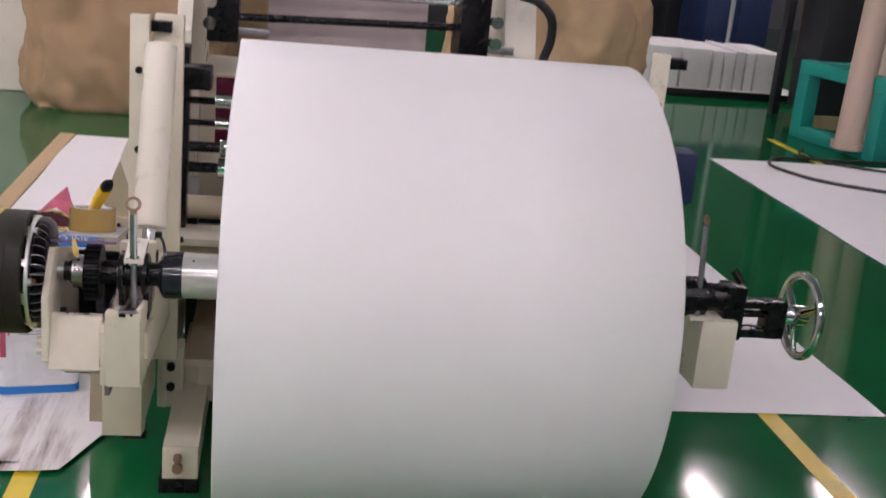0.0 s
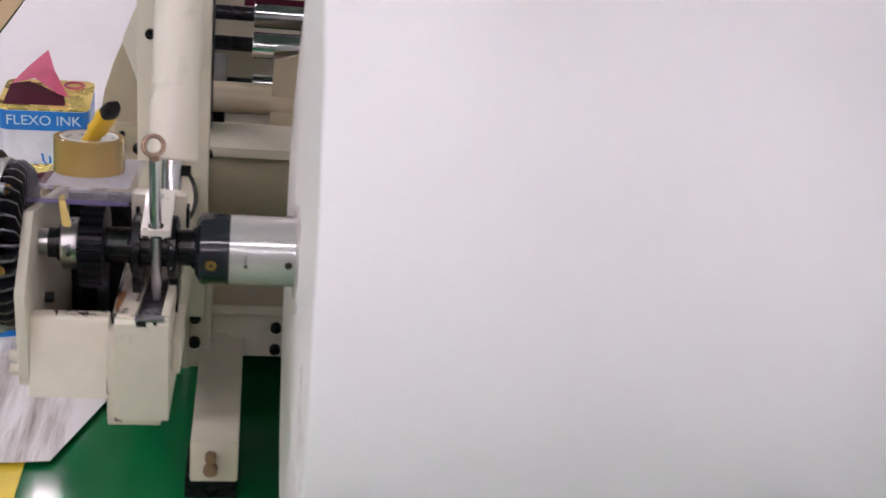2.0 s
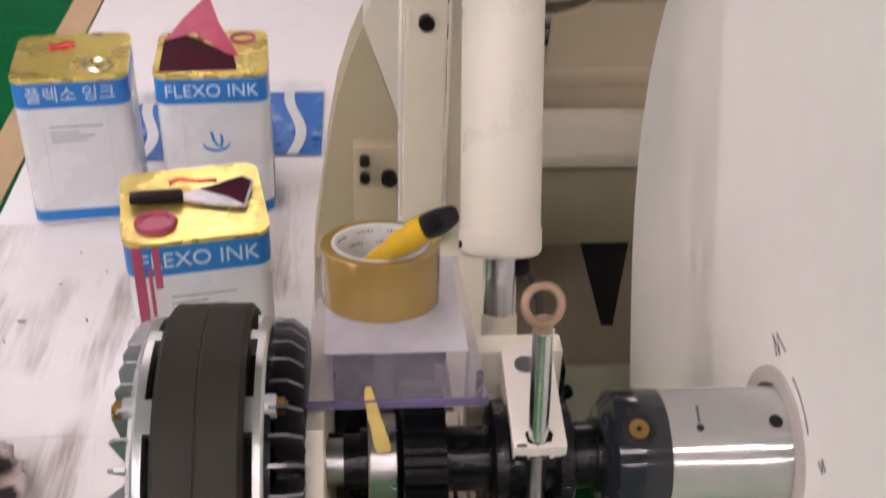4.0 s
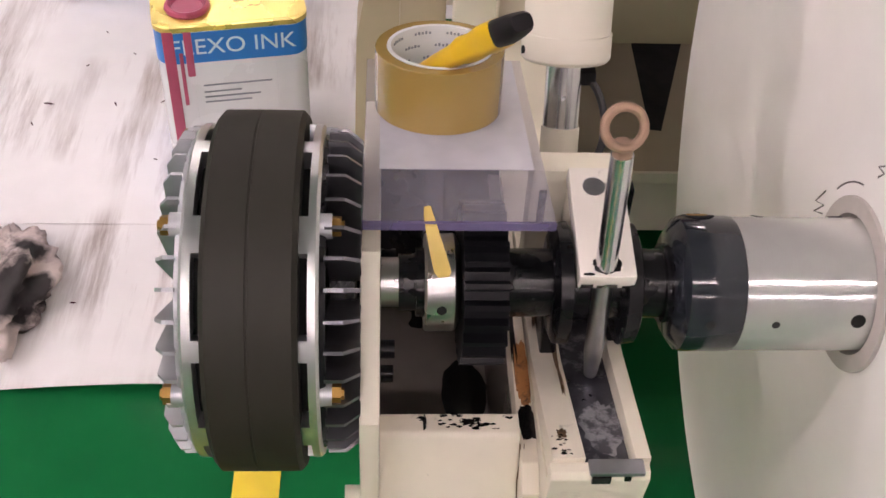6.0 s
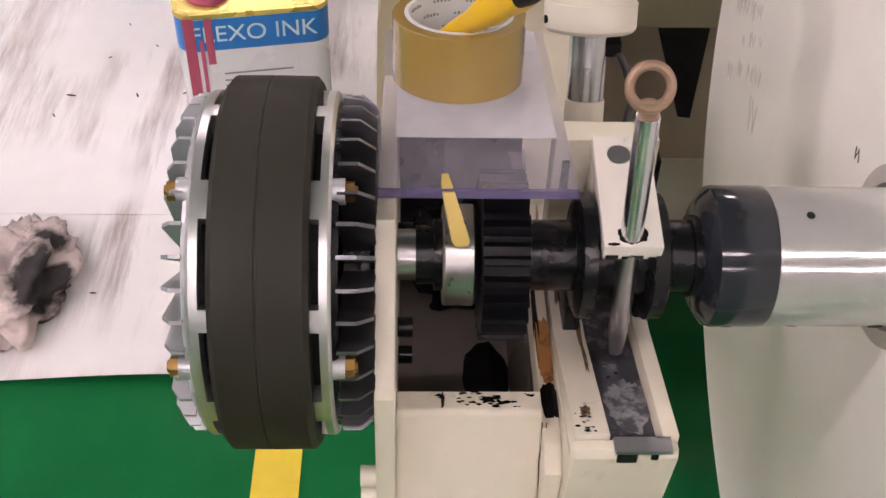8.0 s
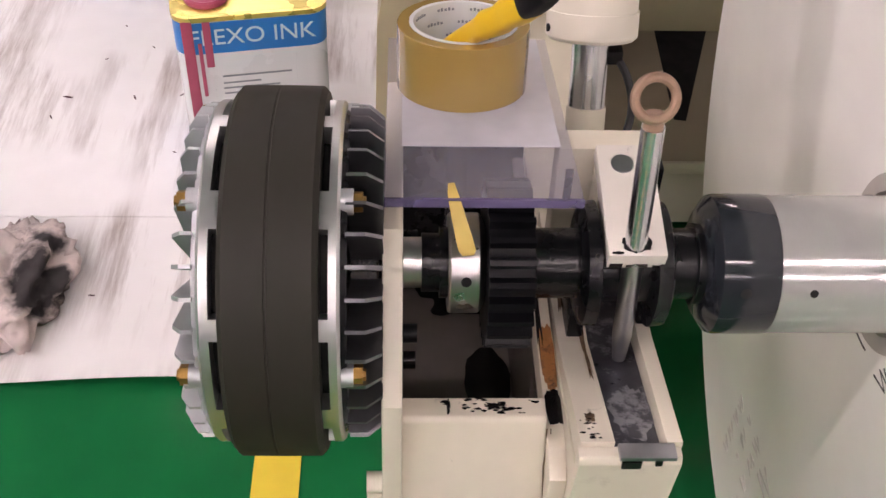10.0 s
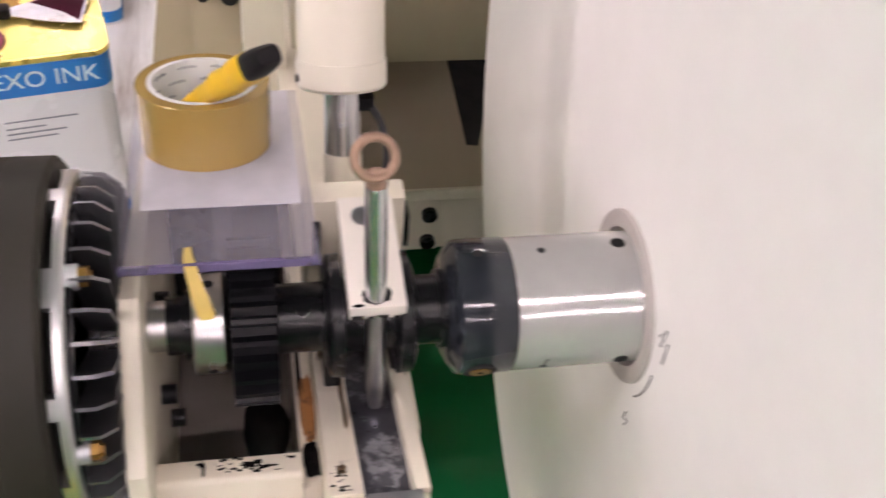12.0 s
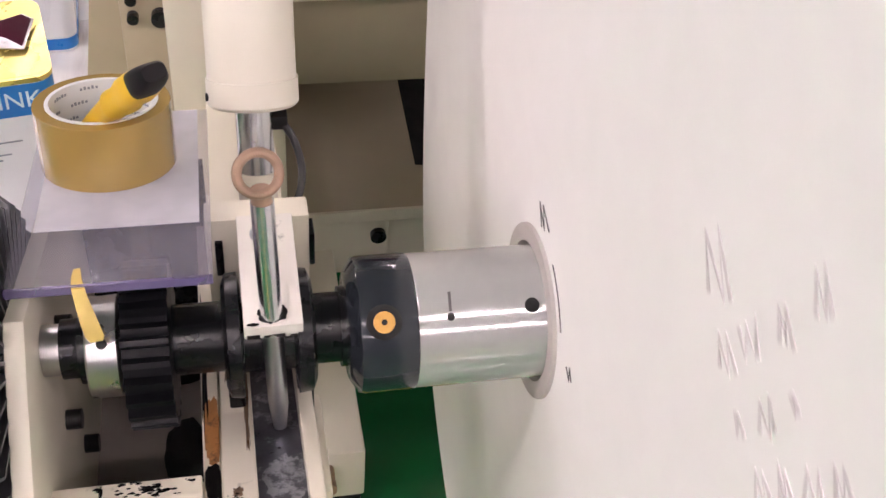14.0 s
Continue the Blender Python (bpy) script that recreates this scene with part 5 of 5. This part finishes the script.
# ---- printed cards and rag on the paper ----
for x0, x1, y0, y1 in ((-1.025, -0.878, 3.90, 4.33), (-1.40, -1.25, 3.88, 4.26)):
    card = thing("printed_card", (x0, y0, 0.012), "glossy blue printed sheet lying behind the cans", "printed sheet", "printed sheets")
    part("card", box(B(), x0, x1, y0, y1, 0.0115, 0.0125), CARDBLUE, card)
    bm = B()
    mid = (x0 + x1) / 2
    row = [((mid + 0.02 * math.sin(6 * k / 12)), y0 + (y1 - y0) * k / 12) for k in range(13)]
    va = [(bm.verts.new((x - 0.014, y, 0.0130)), bm.verts.new((x + 0.014, y, 0.0130))) for x, y in row]
    for p, q in zip(va, va[1:]):
        bm.faces.new((p[0], p[1], q[1], q[0]))
    part("white_wave", bm, CARDWHITE, card, "white wave print")
    bm = B()
    box(bm, x0, x1, y1 - 0.07, y1, 0.0126, 0.0130)
    part("pale_margin", bm, CARDWHITE, card)
bm = B()
bmesh.ops.create_icosphere(bm, subdivisions=5, radius=1)
for v in bm.verts:
    d = v.co.copy()
    k = 1 + 0.38 * noise.noise(d * 2.0) - 0.34 * abs(noise.noise(d * 3.4 + Vector((3, 1, 0)))) - 0.20 * abs(noise.noise(d * 7.5))
    v.co = Vector((-1.432 + 0.100 * k * d.x, 2.712 + 0.150 * k * d.y, 0.012 + max(0.0, 0.050 * k * (d.z + 0.25))))
lone("rag", bm, RAGPALE, "crumpled rag soaked with black ink on the paper", "rag", sharp=2)
random.seed(8)
for i in range(16):
    x, y = random.uniform(-1.5, -0.98), random.uniform(2.60, 3.5)
    bm = B()
    L, turn = random.uniform(0.003, 0.013), random.uniform(0, math.pi)
    va = []
    for u, w in ((-1, 0.05), (-0.3, 0.26), (0.35, 0.22), (1, 0.12), (0.4, -0.16), (-0.4, -0.10)):
        u, w = u * L, w * L
        va.append((x + u * math.cos(turn) - w * math.sin(turn), y + u * math.sin(turn) + w * math.cos(turn)))
    lo, hi = [bm.verts.new((p, q, 0.0118)) for p, q in va], [bm.verts.new((p, q, 0.0132)) for p, q in va]
    bm.faces.new(lo[::-1]), bm.faces.new(hi)
    for k in range(6):
        bm.faces.new((lo[k], lo[(k + 1) % 6], hi[(k + 1) % 6], hi[k]))
    lone("ink_fleck", bm, WINE, "dried dark ink fleck on the floor paper", "ink fleck", "ink flecks")

# ---- print unit behind the roll ----
pu = thing("print_unit", (0, 3.9, 0), "cream and black printing unit behind the roll", "printing machine")
part("side_panel", prism(B(), [(3.45, 0.1), (3.45, 1.10), (3.6, 1.45), (4.4, 1.55), (4.4, 0.1)], 0.39, 0.50, 0.004), CREAMCLEAN, pu, "cream side panel")
part("side_panel", prism(B(), [(3.45, 0.1), (3.45, 1.10), (3.6, 1.45), (4.4, 1.55), (4.4, 0.1)], -0.70, -0.65, 0.004), CREAMCLEAN, pu, "cream side panel")
part("maroon_web", box(B(), -0.56, -0.20, 3.30, 3.304, 0.765, 0.98, 0.001), WINE, pu, "maroon printed web edge")
part("web_panel", box(B(), -0.41, 0.145, 3.66, 3.664, 0.6, 1.5), WOODWEB, pu, "wood-grain printed web")
part("tie_bar", rod(B(), (-0.60, 3.5, 1.15), (0.30, 3.5, 1.175), 0.013, 14), BLACKSTEEL, pu)
part("tie_bar", rod(B(), (-0.60, 3.52, 1.235), (0.30, 3.52, 1.255), 0.010, 14), CHROME, pu)
for x in (-0.60, 0.22):
    part("bearing_head", box(B(), x, x + 0.10, 3.38, 3.56, 1.08, 1.40, 0.006), BLACKSTEEL, pu, "black bearing head")
    for z in (1.14, 1.21):
        part("knob", rod(B(), (x + (0.01 if x < 0 else 0.12), 3.36, z), (x + (0.01 if x < 0 else 0.12), 3.40, z), 0.022, 9), CHROME, pu, "bright star knob")
    part("link", box(B(), x + 0.02, x + 0.20, 3.44, 3.47, 1.10, 1.125, 0.003), STEEL, pu)
bm = B()
cord(bm, [(0.42, 3.42, 1.30), (0.48, 3.41, 1.285), (0.53, 3.41, 1.235), (0.538, 3.42, 1.16), (0.522, 3.43, 1.09), (0.515, 3.44, 1.0)], 0.016, 10)
part("cable_duct", bm, HOSE, pu, "thick black cable")
part("base", box(B(), -0.65, 0.42, 3.9, 4.4, 0.0, 0.9, 0.01), CREAM, pu)
bm = B()
box(bm, 0.86, 0.96, 3.0, 3.12, 0.72, 0.885, 0.01)
lone("control_box", bm, NAVY, "small dark blue control box on the frame", "control box")
bm = B()
box(bm, 0.66, 0.90, 3.02, 3.08, 0.74, 0.79, 0.004)
lone("box_bracket", bm, BLACKSTEEL, "black bracket carrying the control box", "bracket")


# ---- background goods ----
def bale(name, x0, x1, y0, y1, h, material, label, seed):
    bm = B()
    bmesh.ops.create_cube(bm, size=1)
    bmesh.ops.subdivide_edges(bm, edges=bm.edges[:], cuts=30, use_grid_fill=True)
    for v in bm.verts:
        c = v.co.copy()
        rr = Vector((c.x, c.y, c.z))
        s = 1 - 0.22 * (abs(rr.x * 2) ** 4) * (abs(rr.y * 2) ** 4) - 0.10 * (abs(rr.z * 2) ** 6) * max(abs(rr.x * 2), abs(rr.y * 2)) ** 4
        w = Vector((rr.x * s, rr.y * s, rr.z))
        p = Vector(((x0 + x1) / 2 + w.x * (x1 - x0), (y0 + y1) / 2 + w.y * (y1 - y0), h / 2 + w.z * h))
        n = 0.09 * noise.noise((p.x * 2.5 + seed, p.y * 2.5, p.z * 2)) - 0.09 * abs(noise.noise((p.x * 5, p.y * 5 + seed, p.z * 4))) - 0.04 * abs(noise.noise((p.x * 11, p.y * 11, p.z * 9 + seed)))
        out = Vector((w.x, w.y, 0)).normalized() if (abs(w.x) + abs(w.y)) > 0.01 else Vector((0, 0, 1))
        v.co = p + out * n
        v.co.z = max(v.co.z, 0)
    return lone(name, bm, material, label, "wrapped bale", sharp=3)


bale("wrapped_bale", -2.15, -0.75, 7.55, 8.8, 1.35, SACK, "bulky bale wrapped in creased brown paper", 1)
bale("wrapped_bale", -1.1, 0.3, 9.4, 10.6, 1.4, SACK, "bulky bale wrapped in creased brown paper", 4)
bale("wrapped_bale", 0.95, 2.45, 7.9, 9.0, 1.28, SACKLIGHT, "pale creased kraft-wrapped bale behind the machine", 7)
# plain pale block, stand-in for the bright surface left of the bale
pale = thing("paper_reel_box", (-2.5, 8.6, 0), "pale cream block beside the wrapped bale", "carton")
part("carton", box(B(), -3.1, -2.14, 8.3, 9.2, 0.0, 0.80, 0.02), CREAMCLEAN, pale)
part("lid_flap", box(B(), -3.11, -2.13, 8.29, 8.75, 0.801, 0.815, 0.003), CREAMCLEAN, pale)
pal = thing("pallet_stack", (4.5, 11.6, 0), "stack of white paper blanks on a dark pallet", "paper stack")
part("pallet", box(B(), 3.35, 4.85, 10.5, 11.5, 0.0, 0.08, 0.01), DARK, pal)
part("pallet_sheet", box(B(), 3.25, 4.9, 10.4, 11.5, 0.0802, 0.084), WHITESTACK, pal)
random.seed(11)
x = 3.28
while x < 4.55:
    w = random.choice((0.09, 0.10, 0.20, 0.30))
    part("blank_bundle", box(B(), x, x + w, 10.45 + random.uniform(0, 0.03), 11.4, 0.0845, 0.46 + random.uniform(-0.01, 0.02), 0.006), WHITESTACK, pal)
    x += w + 0.02
tm = thing("teal_machine", (4.6, 9.2, 0), "teal steel machine frame with beige posts", "machine")
lean = math.atan2(0.20, 0.87)
TM = Matrix.Translation((4.00, 8.52, 0)) @ Matrix.Rotation(lean, 4, "Z")
for y in (0.0, -0.90):
    part("post", box(B(), -0.06, 0.07, y - 0.065, y + 0.065, 0, 0.53, 0.008, TM), TEAL, tm)
    part("post", box(B(), 0.56, 0.69, y - 0.065, y + 0.065, 0, 0.53, 0.008, TM), TEAL, tm)
    part("cross_rail", box(B(), 0.07, 0.56, y - 0.06, y + 0.06, 0.53, 0.63, 0.008, TM), TEAL, tm)
for x in (0.0, 0.62):
    part("rail", box(B(), x - 0.06, x + 0.07, -0.965, 0.065, 0.5305, 0.64, 0.008, TM), TEAL, tm)
    part("rail", box(B(), x - 0.065, x + 0.075, -0.83, -0.07, 0.0, 0.10, 0.008, TM), TEAL, tm)
part("column", rod(B(), (4.06, 7.80, 0.10), (4.12, 7.78, 2.4), 0.105, 28), PINKPOST, tm, "beige round column")
part("column_foot", rod(B(), (4.06, 7.80, 0.06), (4.06, 7.80, 0.115), 0.13, 28), PINKPOST, tm)
part("column", rod(B(), (4.55, 8.30, 0.04), (4.61, 8.28, 2.4), 0.10, 28), PINKPOST, tm, "beige round column")
part("dark_core", box(B(), 4.35, 5.2, 9.1, 9.6, 0.1, 2.4, 0.02), DARK, tm)
part("mast", box(B(), 4.22, 4.29, 9.6, 9.7, 0.0, 2.4, 0.004), DARK, tm)
cab = thing("floor_cable", (3.6, 6.6, 0), "black cable looped over the floor paper", "cable")
bm = B()
cord(bm, [(4.9, 7.62, 0.018), (4.24, 7.50, 0.018), (3.81, 7.455, 0.018), (3.55, 7.48, 0.018), (3.31, 7.42, 0.018), (3.185, 7.25, 0.018), (3.175, 7.05, 0.018), (3.33, 6.73, 0.018), (3.69, 6.49, 0.018), (4.2, 6.28, 0.018), (4.9, 6.1, 0.018)], 0.012, 8)
part("cable", bm, HOSE, cab)
bm = B()
cord(bm, [(4.9, 7.0, 0.018), (4.2, 7.12, 0.018), (3.75, 7.34, 0.018), (3.60, 7.62, 0.018), (3.75, 7.9, 0.018)], 0.010, 8)
part("cable", bm, HOSE, cab)
# dim machines along the far wall
random.seed(21)
for k, (x, y, w, h, ma, lab) in enumerate(((-5.5, 14.5, 2.2, 2.2, DARK, "dark machine cabinet by the hall wall"), (-2.2, 15.5, 2.6, 2.4, DARK, "dark machine cabinet by the hall wall"),
                                           (1.2, 15.0, 2.0, 2.2, DARK, "dark machine cabinet by the hall wall"), (4.0, 15.6, 2.2, 2.6, DARK, "dark machine cabinet by the hall wall"),
                                           (5.2, 14.2, 0.9, 1.3, NAVY, "navy covered machine by the hall wall"), (6.9, 14.0, 1.6, 1.1, BOXBOARD, "pile of brown cardboard boxes"),
                                           (8.6, 13.6, 1.2, 2.0, DARK, "dark machine cabinet by the hall wall"))):
    t = thing("storage_box" if ma is BOXBOARD else "machine_cabinet", (x, y, 0), lab, "boxes" if ma is BOXBOARD else "cabinet", "goods by the hall wall")
    part("body", box(B(), x, x + w, y, y + 1, 0, h, 0.02), ma, t)
    part("door", box(B(), x + 0.08, x + w * 0.48, y - 0.02, y, 0.1, h - 0.1, 0.006), ma, t)
    part("door", box(B(), x + w * 0.52, x + w - 0.08, y - 0.02, y, 0.1, h - 0.1, 0.006), ma, t)
for x in (3.55, 5.15):
    post = thing("rack_post", (x, 13.2, 0), "thin grey steel rack post by the hall wall", "rack post", "rack posts")
    part("post", rod(B(), (x, 13.2, 0), (x, 13.2, 2.6), 0.03, 10), CAST, post)


# ---- what moves ----
def motions():
    for t in (roll, shaft):
        walk(t, [(s, pose(0, AY, AZ, -a, 0, 0)) for s, a in TURNS])


motions()
